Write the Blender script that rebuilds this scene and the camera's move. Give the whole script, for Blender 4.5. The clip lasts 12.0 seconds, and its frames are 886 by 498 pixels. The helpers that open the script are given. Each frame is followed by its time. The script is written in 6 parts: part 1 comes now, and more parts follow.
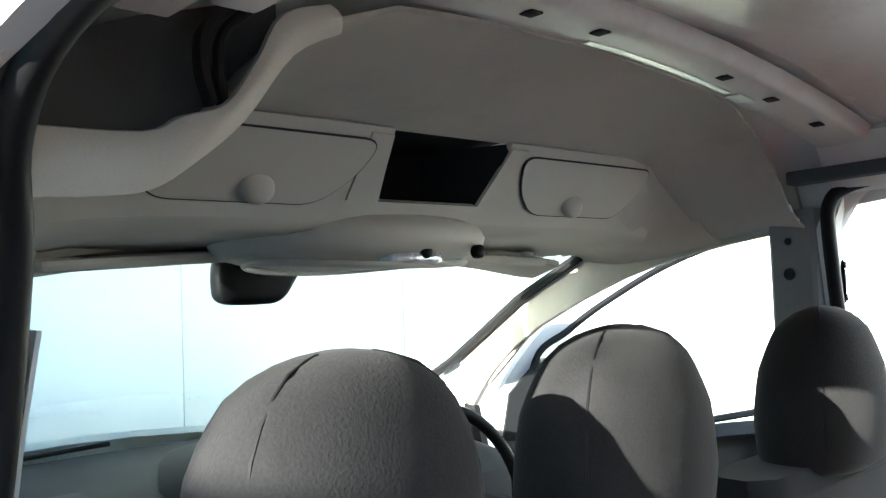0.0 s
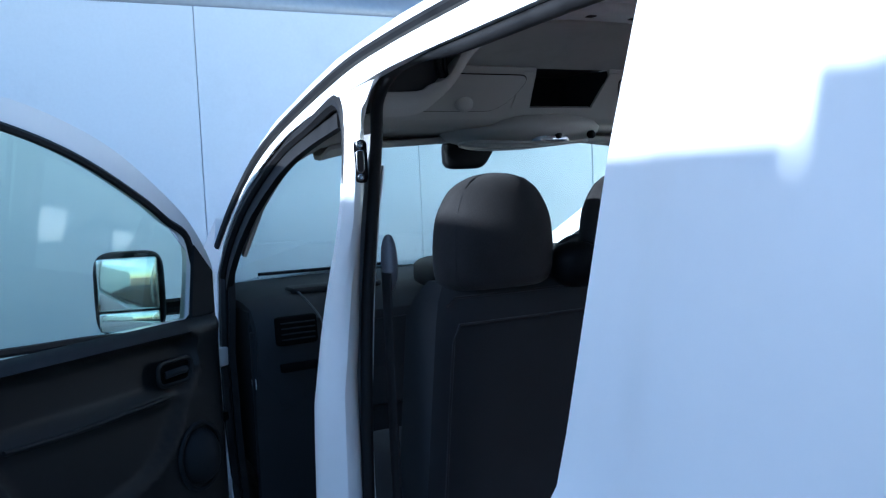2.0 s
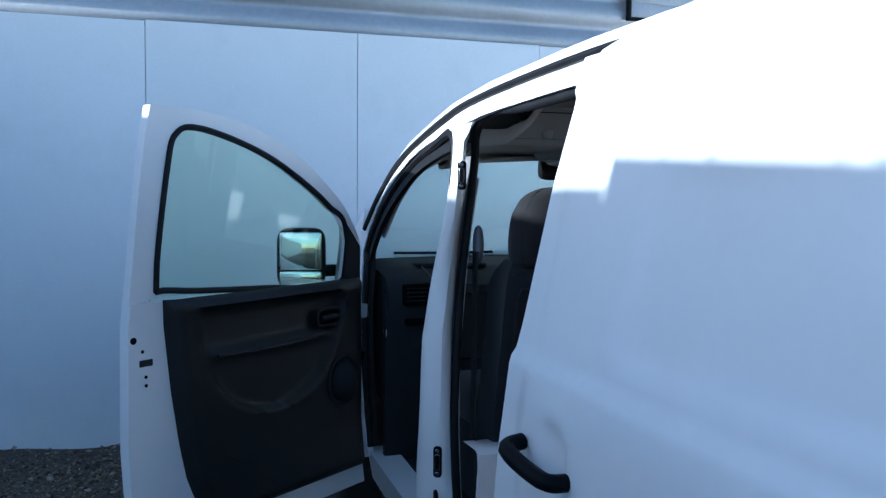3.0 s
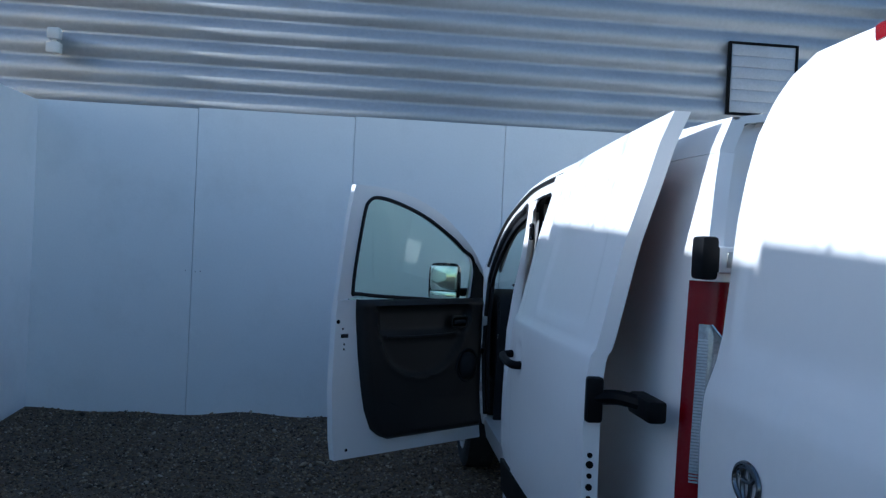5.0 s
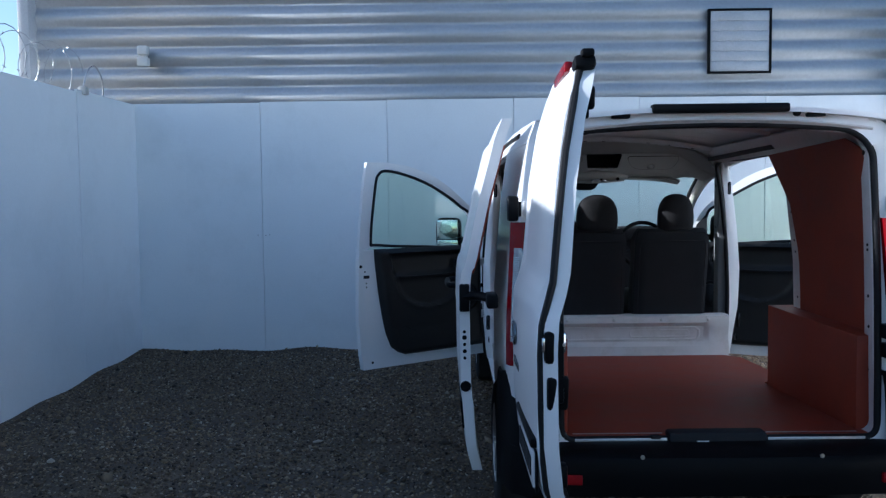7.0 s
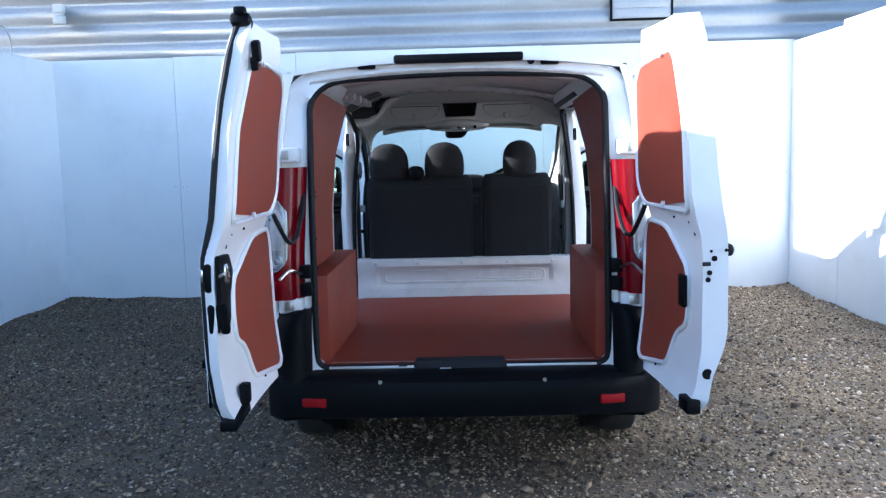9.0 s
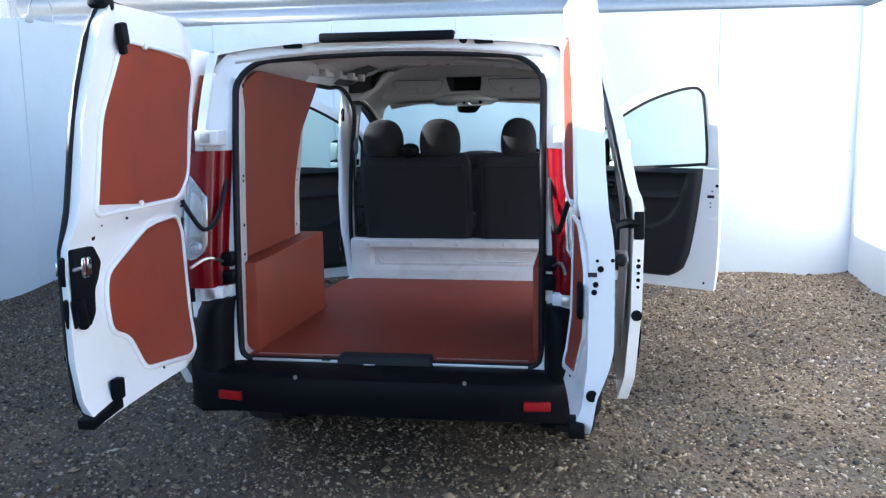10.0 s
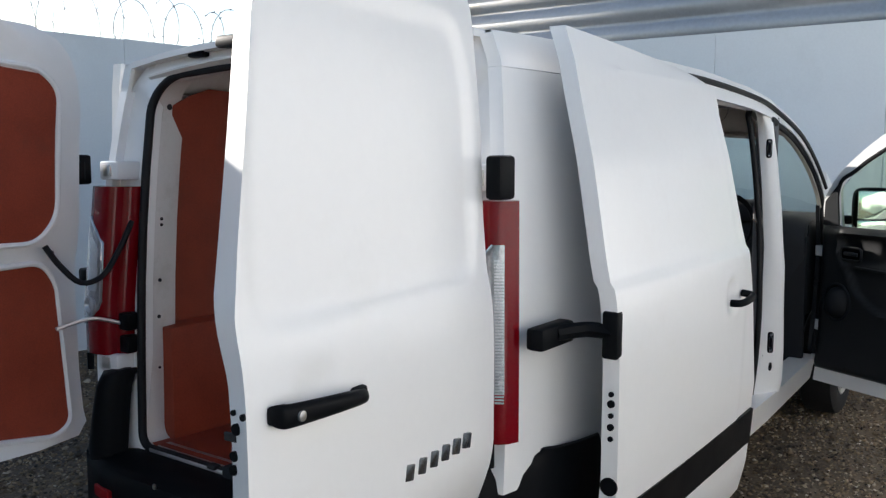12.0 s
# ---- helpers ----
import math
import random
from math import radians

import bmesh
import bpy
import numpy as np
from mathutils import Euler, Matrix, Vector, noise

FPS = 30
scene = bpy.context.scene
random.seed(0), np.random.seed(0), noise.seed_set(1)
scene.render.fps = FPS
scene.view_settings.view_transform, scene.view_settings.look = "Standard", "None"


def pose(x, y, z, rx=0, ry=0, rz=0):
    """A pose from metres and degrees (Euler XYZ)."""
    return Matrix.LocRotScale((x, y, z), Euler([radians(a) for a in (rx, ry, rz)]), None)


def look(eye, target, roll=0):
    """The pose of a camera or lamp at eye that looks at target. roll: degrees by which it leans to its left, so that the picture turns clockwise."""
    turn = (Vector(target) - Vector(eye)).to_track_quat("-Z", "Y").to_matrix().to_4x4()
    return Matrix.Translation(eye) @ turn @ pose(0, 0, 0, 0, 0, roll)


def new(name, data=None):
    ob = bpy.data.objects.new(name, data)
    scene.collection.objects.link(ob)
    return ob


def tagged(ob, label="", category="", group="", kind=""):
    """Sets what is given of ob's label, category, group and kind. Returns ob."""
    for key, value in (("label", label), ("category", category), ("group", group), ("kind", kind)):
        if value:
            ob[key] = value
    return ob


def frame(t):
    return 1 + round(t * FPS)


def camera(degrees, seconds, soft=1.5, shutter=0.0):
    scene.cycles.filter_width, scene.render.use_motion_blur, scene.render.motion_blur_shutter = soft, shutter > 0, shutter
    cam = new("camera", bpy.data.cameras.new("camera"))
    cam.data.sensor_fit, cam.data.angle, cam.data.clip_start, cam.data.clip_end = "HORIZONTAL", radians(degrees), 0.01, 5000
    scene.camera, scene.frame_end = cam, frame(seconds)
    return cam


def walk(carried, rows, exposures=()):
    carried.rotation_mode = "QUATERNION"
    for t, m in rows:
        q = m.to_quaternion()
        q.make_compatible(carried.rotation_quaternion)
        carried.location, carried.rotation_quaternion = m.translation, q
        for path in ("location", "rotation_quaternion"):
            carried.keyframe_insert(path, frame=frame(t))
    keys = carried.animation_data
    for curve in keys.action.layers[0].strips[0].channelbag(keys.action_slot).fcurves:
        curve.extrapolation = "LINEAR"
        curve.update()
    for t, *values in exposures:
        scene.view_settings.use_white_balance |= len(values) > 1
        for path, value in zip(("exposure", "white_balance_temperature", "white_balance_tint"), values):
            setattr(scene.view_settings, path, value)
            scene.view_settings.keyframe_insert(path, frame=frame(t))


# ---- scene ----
cam = camera(53.8, 12.0, soft=1.3)
PATH = [
    (0, (-0.950, 1.654, 1.599), (0.405, 3.121, 1.694), -2.2),
    (0.5, (-1.077, 1.508, 1.557), (0.256, 2.997, 1.485), -1.2),
    (1, (-1.279, 1.204, 1.530), (-0.077, 2.802, 1.457), -3.3),
    (1.5, (-1.437, 0.981, 1.514), (-0.304, 2.622, 1.362), -2.9),
    (2, (-1.501, 0.631, 1.525), (-0.571, 2.396, 1.386), -2.6),
    (2.5, (-1.717, 0.151, 1.530), (-0.895, 1.973, 1.461), 1.2),
    (3, (-1.707, -0.229, 1.546), (-1.075, 1.663, 1.408), 0.5),
    (3.5, (-1.774, -0.676, 1.522), (-1.313, 1.266, 1.395), 1.0),
    (5.3, (-1.680, -2.386, 1.520), (-1.534, -0.392, 1.503), 1.1),
    (5.5, (-1.629, -2.580, 1.556), (-1.549, -0.582, 1.511), -1.2),
    (6, (-1.595, -3.036, 1.561), (-1.497, -1.043, 1.437), 0.7),
    (6.5, (-1.353, -3.328, 1.557), (-1.303, -1.331, 1.451), 0.2),
    (6.7, (-1.267, -3.453, 1.572), (-1.247, -1.457, 1.455), -0.2),
    (8.5, (-0.303, -3.964, 1.555), (-0.353, -1.970, 1.411), -1.3),
    (9, (0.053, -3.895, 1.529), (-0.012, -1.910, 1.294), -1.5),
    (9.5, (0.494, -3.815, 1.561), (0.336, -1.846, 1.244), -0.5),
    (10, (0.831, -3.576, 1.609), (0.515, -1.626, 1.295), -0.8),
    (10.5, (1.295, -3.310, 1.599), (0.706, -1.416, 1.342), -1.4),
    (11, (1.547, -2.877, 1.604), (0.780, -1.047, 1.351), 1.0),
    (11.5, (1.860, -2.352, 1.577), (0.879, -0.623, 1.362), 0.2),
    (12, (1.960, -1.817, 1.565), (0.800, -0.203, 1.347), -0.0),
]
EXPOSURE = [(0, 2.75, 5800, 3), (0.5, 2.10, 5800, 4), (1, 1.75, 5550, 4), (1.5, 1.4, 4950, 6), (2, 1.45, 4700, 8), (2.5, 1.27, 4650, 8), (3, 1.07, 4750, 8), (3.5, 0.95, 4800, 8), (6, 0.40, 5000, 10), (8.5, 1.85, 5000, 12), (9.5, 2.02, 5200, 12), (10.5, 2.12, 5330, 11), (11, 1.82, 5450, 12), (11.5, 1.33, 5850, 12), (12, 0.79, 5950, 12)]
walk(cam, [(t, look(eye, target, roll)) for t, eye, target, roll in PATH], EXPOSURE)

# ---- light: low sun over the yard's west fence, clear sky ----
SUN_WAY = Vector((1.0, -0.012, -0.274)).normalized()
world = bpy.data.worlds.new("sky")
scene.world = world
world.use_nodes = True
_wn = world.node_tree.nodes
_sky = _wn.new("ShaderNodeTexSky")
_sky.sky_type, _sky.sun_disc = "NISHITA", False
_sky.sun_elevation = math.asin(-SUN_WAY.z)
_sky.sun_rotation = math.atan2(-SUN_WAY.x, -SUN_WAY.y)
_wn["Background"].inputs["Strength"].default_value = 0.12
world.node_tree.links.new(_sky.outputs[0], _wn["Background"].inputs["Color"])
_sun = bpy.data.lights.new("sun", "SUN")
_sun.energy, _sun.angle, _sun.color = 5.0, radians(0.53), (1.0, 0.9, 0.76)
sun = new("sun", _sun)
sun.matrix_world = SUN_WAY.to_track_quat("-Z", "Y").to_matrix().to_4x4()

# ---- materials ----
def material(name, base, rough=0.5, metal=0.0, coat=0.0, spread=0.06, scale=8.0, fine=120.0, bump=0.1, dist=0.002,
             dirt=None, dirt_scale=3.0, dirt_at=(0.55, 0.75), random_tint=0.0, sheen=0.0, spec=0.5, uneven=0.1):
    """A surface with tone variation at two scales, relief and optional stains."""
    m = bpy.data.materials.new(name)
    m.use_nodes = True
    nt = m.node_tree
    bs = nt.nodes["Principled BSDF"]
    co = nt.nodes.new("ShaderNodeTexCoord")
    big = nt.nodes.new("ShaderNodeTexNoise")
    big.inputs["Scale"].default_value, big.inputs["Detail"].default_value = scale, 6
    small = nt.nodes.new("ShaderNodeTexNoise")
    small.inputs["Scale"].default_value, small.inputs["Detail"].default_value = fine, 3
    for n in (big, small):
        nt.links.new(co.outputs["Object"], n.inputs["Vector"])
    mixed = nt.nodes.new("ShaderNodeMath")
    mixed.operation = "MULTIPLY_ADD"
    mixed.inputs[1].default_value = 0.45
    nt.links.new(small.outputs["Fac"], mixed.inputs[0])
    half = nt.nodes.new("ShaderNodeMath")
    half.operation = "MULTIPLY"
    half.inputs[1].default_value = 0.55
    nt.links.new(big.outputs["Fac"], half.inputs[0])
    nt.links.new(half.outputs[0], mixed.inputs[2])
    ramp = nt.nodes.new("ShaderNodeValToRGB")
    ramp.color_ramp.elements[0].position, ramp.color_ramp.elements[1].position = 0.3, 0.7
    ramp.color_ramp.elements[0].color = (*[c * (1 - spread) for c in base], 1)
    ramp.color_ramp.elements[1].color = (*[min(1, c * (1 + spread)) for c in base], 1)
    nt.links.new(mixed.outputs[0], ramp.inputs[0])
    out = ramp.outputs[0]
    if dirt:
        st = nt.nodes.new("ShaderNodeTexNoise")
        st.inputs["Scale"].default_value, st.inputs["Detail"].default_value = dirt_scale, 9
        st.inputs["Roughness"].default_value = 0.7
        nt.links.new(co.outputs["Object"], st.inputs["Vector"])
        rg = nt.nodes.new("ShaderNodeMapRange")
        rg.inputs["From Min"].default_value, rg.inputs["From Max"].default_value = dirt_at
        rg.inputs["To Max"].default_value = 0.6
        nt.links.new(st.outputs["Fac"], rg.inputs[0])
        mx = nt.nodes.new("ShaderNodeMixRGB")
        mx.inputs[2].default_value = (*dirt, 1)
        nt.links.new(rg.outputs[0], mx.inputs[0])
        nt.links.new(out, mx.inputs[1])
        out = mx.outputs[0]
    if random_tint:
        oi = nt.nodes.new("ShaderNodeObjectInfo")
        hv = nt.nodes.new("ShaderNodeHueSaturation")
        rg = nt.nodes.new("ShaderNodeMapRange")
        rg.inputs["To Min"].default_value, rg.inputs["To Max"].default_value = 1 - random_tint, 1 + random_tint
        nt.links.new(oi.outputs["Random"], rg.inputs[0])
        nt.links.new(rg.outputs[0], hv.inputs["Value"])
        nt.links.new(out, hv.inputs["Color"])
        out = hv.outputs[0]
    nt.links.new(out, bs.inputs["Base Color"])
    bs.inputs["Metallic"].default_value = metal
    bs.inputs["Specular IOR Level"].default_value = spec
    bs.inputs["Coat Weight"].default_value = coat
    bs.inputs["Coat Roughness"].default_value = 0.12
    if sheen:
        bs.inputs["Sheen Weight"].default_value = sheen
    rr = nt.nodes.new("ShaderNodeMapRange")
    rr.inputs["To Min"].default_value, rr.inputs["To Max"].default_value = max(0.02, rough - uneven), min(1, rough + uneven)
    nt.links.new(big.outputs["Fac"], rr.inputs[0])
    nt.links.new(rr.outputs[0], bs.inputs["Roughness"])
    if bump:
        bp = nt.nodes.new("ShaderNodeBump")
        bp.inputs["Strength"].default_value, bp.inputs["Distance"].default_value = bump, dist
        nt.links.new(mixed.outputs[0], bp.inputs["Height"])
        nt.links.new(bp.outputs[0], bs.inputs["Normal"])
    return m


def glass(name, tint, rough=0.0):
    m = bpy.data.materials.new(name)
    m.use_nodes = True
    bs = m.node_tree.nodes["Principled BSDF"]
    bs.inputs["Base Color"].default_value = (*tint, 1)
    bs.inputs["Transmission Weight"].default_value = 1
    bs.inputs["Roughness"].default_value = rough
    bs.inputs["IOR"].default_value = 1.45
    return m


PAINT = material("white_paint", (0.80, 0.80, 0.79), 0.32, coat=0.35, spread=0.014, scale=2, fine=40, bump=0.0, uneven=0.04, dirt=(0.70, 0.69, 0.66), dirt_scale=2.2, dirt_at=(0.55, 0.9))
PAINT_IN = material("white_primer_inside", (0.66, 0.65, 0.63), 0.45, coat=0.1, spread=0.04, scale=5, bump=0.05, dirt=(0.36, 0.33, 0.28), dirt_scale=6, dirt_at=(0.5, 0.8))
PLASTIC = material("black_bumper_plastic", (0.005, 0.0055, 0.0065), 0.45, spec=0.07, spread=0.2, scale=6, fine=500, bump=0.25, dist=0.0008)
MATT_BLACK = material("matt_black_plastic", (0.004, 0.004, 0.0045), 0.9, spec=0.03, spread=0.2, scale=9, bump=0)
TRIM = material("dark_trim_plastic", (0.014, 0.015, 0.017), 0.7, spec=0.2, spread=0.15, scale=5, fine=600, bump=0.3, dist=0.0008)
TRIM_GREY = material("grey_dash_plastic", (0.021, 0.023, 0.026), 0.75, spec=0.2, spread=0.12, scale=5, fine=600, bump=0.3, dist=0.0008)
RUBBER = material("black_rubber_seal", (0.008, 0.008, 0.009), 0.55, spec=0.25, spread=0.2, scale=12, fine=300)
DOOR_TRIM = material("black_grained_door_trim", (0.012, 0.0122, 0.013), 0.5, spec=0.32, spread=0.15, scale=5, fine=500, bump=0.25, dist=0.0008)
BELT_GREY = material("grey_belt_guide", (0.11, 0.11, 0.12), 0.5, spread=0.08)
TRIM_EDGE = material("pale_dash_edging", (0.06, 0.065, 0.07), 0.5, spread=0.1)
TYRE = material("tyre_rubber", (0.014, 0.014, 0.014), 0.8, spread=0.3, scale=14, fine=200, dirt=(0.09, 0.08, 0.07), dirt_scale=9)
FABRIC = material("charcoal_seat_fabric", (0.0195, 0.019, 0.0195), 0.95, spec=0.2, spread=0.34, scale=14, fine=330, bump=0.75, dist=0.0018, sheen=0.06)
FABRIC_BACK = material("dark_seat_back_cloth", (0.017, 0.0175, 0.019), 0.95, spec=0.2, spread=0.2, scale=9, fine=700, bump=0.4, dist=0.001, sheen=0.1)
LINING = material("grey_beige_headlining", (0.47, 0.45, 0.405), 0.95, spread=0.08, scale=6, fine=500, bump=0.35, dist=0.0012, dirt=(0.32, 0.30, 0.27), dirt_scale=2.5)
LID = material("grey_moulded_plastic", (0.43, 0.415, 0.375), 0.65, spread=0.05, scale=7, fine=600, bump=0.2, dist=0.0006)
PLY = material("red_brown_coated_plywood", (0.24, 0.041, 0.019), 0.55, spec=0.3, spread=0.22, scale=7, fine=200, bump=0.3, dist=0.0012, dirt=(0.15, 0.045, 0.026), dirt_scale=4)
STEEL = material("bright_steel", (0.62, 0.62, 0.60), 0.32, metal=1.0, spread=0.08, scale=20, fine=300)
CHROME = material("chrome", (0.75, 0.76, 0.78), 0.12, metal=1.0, spread=0.02)
ALU = material("worn_aluminium_sill", (0.55, 0.56, 0.58), 0.4, metal=0.9, spread=0.12, scale=18, fine=300, dirt=(0.2, 0.17, 0.14), dirt_scale=12)
BADGE = material("dark_chrome_badge", (0.16, 0.17, 0.18), 0.22, metal=0.9, spread=0.05)
RED_LENS = material("red_lamp_lens", (0.15, 0.0006, 0.004), 0.2, coat=0.0, spec=0.3, spread=0.12, scale=14, fine=220, bump=0.25, dist=0.002)
REFLECTOR = material("dark_red_reflector", (0.22, 0.004, 0.007), 0.55, coat=0.0, spec=0.15, spread=0.15, scale=40, fine=300, bump=0.3, dist=0.001)
CLEAR_LENS = material("clear_ribbed_lamp_lens", (0.50, 0.53, 0.57), 0.15, metal=0.6, coat=1.0, spread=0.15, scale=30, fine=160, bump=0.6, dist=0.004)
LAMP_BOWL = material("smoky_lamp_reflector", (0.30, 0.31, 0.33), 0.14, metal=0.55, coat=1.0, spread=0.35, scale=22, fine=120, bump=0.5, dist=0.004)
GLASS = glass("tinted_side_window_glass", (0.86, 0.98, 0.81))
SCREEN = glass("pale_green_windscreen_glass", (0.86, 0.98, 0.90))
MIRROR = material("mirror_glass", (0.85, 0.87, 0.88), 0.03, metal=1.0, spread=0.0, bump=0)
PLATE = material("white_plate", (0.75, 0.75, 0.73), 0.35, coat=0.4, spread=0.03)
HOLE = material("dark_opening", (0.012, 0.012, 0.013), 0.8, spread=0.2)
FENCE = material("white_painted_sheet_fence", (0.77, 0.79, 0.80), 0.5, spread=0.035, scale=1.6, fine=60, bump=0.12, dist=0.003, dirt=(0.60, 0.62, 0.62), dirt_scale=1.3, dirt_at=(0.5, 0.85), random_tint=0.02)
CLADDING = material("galvanised_corrugated_cladding", (0.42, 0.435, 0.45), 0.45, metal=0.5, spread=0.12, scale=1.2, fine=30, bump=0.05, dist=0.003, dirt=(0.34, 0.34, 0.33), dirt_scale=1.5)
VENT = material("grey_vent_sheet", (0.45, 0.46, 0.48), 0.5, metal=0.4, spread=0.12, scale=4, fine=60)
WIRE = material("galvanised_wire", (0.34, 0.35, 0.36), 0.4, metal=0.8, spread=0.1)
CONCRETE = material("pale_fence_post", (0.5, 0.48, 0.44), 0.85, spread=0.12, scale=10)
LAMPBODY = material("off_white_lamp_housing", (0.70, 0.69, 0.65), 0.45, spread=0.06)


def bounce_and_patch(nt, co, out):
    """Bakes bounce light from the right fence into the gravel colour; one darker patch."""
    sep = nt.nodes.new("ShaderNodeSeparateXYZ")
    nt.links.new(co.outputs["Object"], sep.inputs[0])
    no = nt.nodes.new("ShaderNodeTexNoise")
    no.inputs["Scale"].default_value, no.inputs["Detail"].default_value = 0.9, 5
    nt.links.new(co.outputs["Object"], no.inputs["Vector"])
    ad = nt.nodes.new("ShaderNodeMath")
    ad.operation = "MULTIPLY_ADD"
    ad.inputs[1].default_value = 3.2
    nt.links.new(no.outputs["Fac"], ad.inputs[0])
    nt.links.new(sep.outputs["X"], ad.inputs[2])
    # colour brightens towards +x in place of light off the sunny fence
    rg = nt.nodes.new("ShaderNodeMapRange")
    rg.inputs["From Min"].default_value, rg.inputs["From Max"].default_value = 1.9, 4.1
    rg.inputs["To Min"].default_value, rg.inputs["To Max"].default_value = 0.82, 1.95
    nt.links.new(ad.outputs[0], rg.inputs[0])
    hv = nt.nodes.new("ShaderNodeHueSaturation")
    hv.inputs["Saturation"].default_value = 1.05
    # darker patch behind the van, with a noisy edge
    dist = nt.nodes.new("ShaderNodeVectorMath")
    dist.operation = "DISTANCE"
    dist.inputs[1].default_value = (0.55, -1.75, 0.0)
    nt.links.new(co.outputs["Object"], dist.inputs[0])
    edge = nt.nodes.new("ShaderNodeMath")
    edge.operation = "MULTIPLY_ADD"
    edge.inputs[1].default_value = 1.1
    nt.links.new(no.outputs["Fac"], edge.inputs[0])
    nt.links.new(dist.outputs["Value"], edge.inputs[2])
    dark_patch = nt.nodes.new("ShaderNodeMapRange")
    dark_patch.inputs["From Min"].default_value, dark_patch.inputs["From Max"].default_value = 1.05, 2.15
    dark_patch.inputs["To Min"].default_value = 0.36
    nt.links.new(edge.outputs[0], dark_patch.inputs[0])
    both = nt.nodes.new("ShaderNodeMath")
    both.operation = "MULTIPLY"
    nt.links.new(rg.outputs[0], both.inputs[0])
    nt.links.new(dark_patch.outputs[0], both.inputs[1])
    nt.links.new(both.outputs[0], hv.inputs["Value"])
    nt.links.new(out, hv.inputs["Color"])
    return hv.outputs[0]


def ground_material():
    m = material("grey_brown_gravel_bed", (0.13, 0.095, 0.062), 0.95, spread=0.55, scale=1.1, fine=55, bump=1.0, dist=0.02,
                 dirt=(0.09, 0.085, 0.08), dirt_scale=0.7, dirt_at=(0.45, 0.7))
    nt = m.node_tree
    bs = nt.nodes["Principled BSDF"]
    co = next(k for k in nt.nodes if k.type == "TEX_COORD")
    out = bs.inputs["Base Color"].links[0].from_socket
    nt.links.new(bounce_and_patch(nt, co, out), bs.inputs["Base Color"])
    return m


def stone_material():
    m = bpy.data.materials.new("mixed_gravel_stones")
    m.use_nodes = True
    nt = m.node_tree
    bs = nt.nodes["Principled BSDF"]
    geo = nt.nodes.new("ShaderNodeNewGeometry")
    ramp = nt.nodes.new("ShaderNodeValToRGB")
    cr = ramp.color_ramp
    cr.elements[0].position, cr.elements[0].color = 0.0, (0.035, 0.029, 0.024, 1)
    cr.elements[1].position, cr.elements[1].color = 1.0, (0.48, 0.42, 0.34, 1)
    for p, c in ((0.25, (0.115, 0.083, 0.053, 1)), (0.55, (0.20, 0.146, 0.090, 1)), (0.78, (0.285, 0.21, 0.130, 1)), (0.94, (0.37, 0.30, 0.215, 1))):
        e = cr.elements.new(p)
        e.color = c
    nt.links.new(geo.outputs["Random Per Island"], ramp.inputs[0])
    co = nt.nodes.new("ShaderNodeTexCoord")
    no = nt.nodes.new("ShaderNodeTexNoise")
    no.inputs["Scale"].default_value, no.inputs["Detail"].default_value = 0.8, 4
    nt.links.new(co.outputs["Object"], no.inputs["Vector"])
    rg = nt.nodes.new("ShaderNodeMapRange")
    rg.inputs["From Min"].default_value, rg.inputs["From Max"].default_value = 0.3, 0.7
    rg.inputs["To Min"].default_value, rg.inputs["To Max"].default_value = 0.85, 1.15
    nt.links.new(no.outputs["Fac"], rg.inputs[0])
    hv = nt.nodes.new("ShaderNodeHueSaturation")
    nt.links.new(rg.outputs[0], hv.inputs["Value"])
    nt.links.new(ramp.outputs[0], hv.inputs["Color"])
    nt.links.new(bounce_and_patch(nt, co, hv.outputs[0]), bs.inputs["Base Color"])
    bs.inputs["Roughness"].default_value = 0.85
    return m


GRAVEL, STONE = ground_material(), stone_material()

# ---- building tools ----
ORIGIN = Vector((0, 0, 0))  # where the assembly now being built stands


def part(name, bm, mat, parent=None, label="", smooth=40):
    me = bpy.data.meshes.new(name)
    bmesh.ops.remove_doubles(bm, verts=bm.verts, dist=0.00005)
    bmesh.ops.recalc_face_normals(bm, faces=bm.faces)
    if smooth:
        for f in bm.faces:
            f.smooth = True
        for e in bm.edges:
            e.smooth = len(e.link_faces) == 2 and e.calc_face_angle(0) < radians(smooth)
    if ORIGIN.length:
        bmesh.ops.translate(bm, verts=bm.verts, vec=ORIGIN)
    bm.to_mesh(me)
    bm.free()
    me.materials.append(mat)
    ob = new(name, me)
    if parent:
        ob.parent = parent
    if label:
        tagged(ob, label)
    return ob


def thing(name, label, category, place=None, group="", kind=""):
    ob = new(name)
    ob.empty_display_size = 0.2
    if place is not None:
        ob.matrix_basis = place
    return tagged(ob, label, category, group, kind)


def box(x0, x1, y0, y1, z0, z1, bevel=0.0, bm=None, seg=2, m=None):
    bm = bm or bmesh.new()
    r = bmesh.ops.create_cube(bm, size=1)
    vs = r["verts"]
    for v in vs:
        v.co = Vector(((x0 + x1) / 2 + v.co.x * (x1 - x0), (y0 + y1) / 2 + v.co.y * (y1 - y0), (z0 + z1) / 2 + v.co.z * (z1 - z0)))
    if bevel:
        es = list({e for v in vs for e in v.link_edges})
        out = bmesh.ops.bevel(bm, geom=es, offset=bevel, segments=seg, affect="EDGES", profile=0.5)
        vs = list({v for v in out["verts"]} | {v for v in vs if v.is_valid})
    if m is not None:
        for v in vs:
            v.co = m @ v.co
    return bm


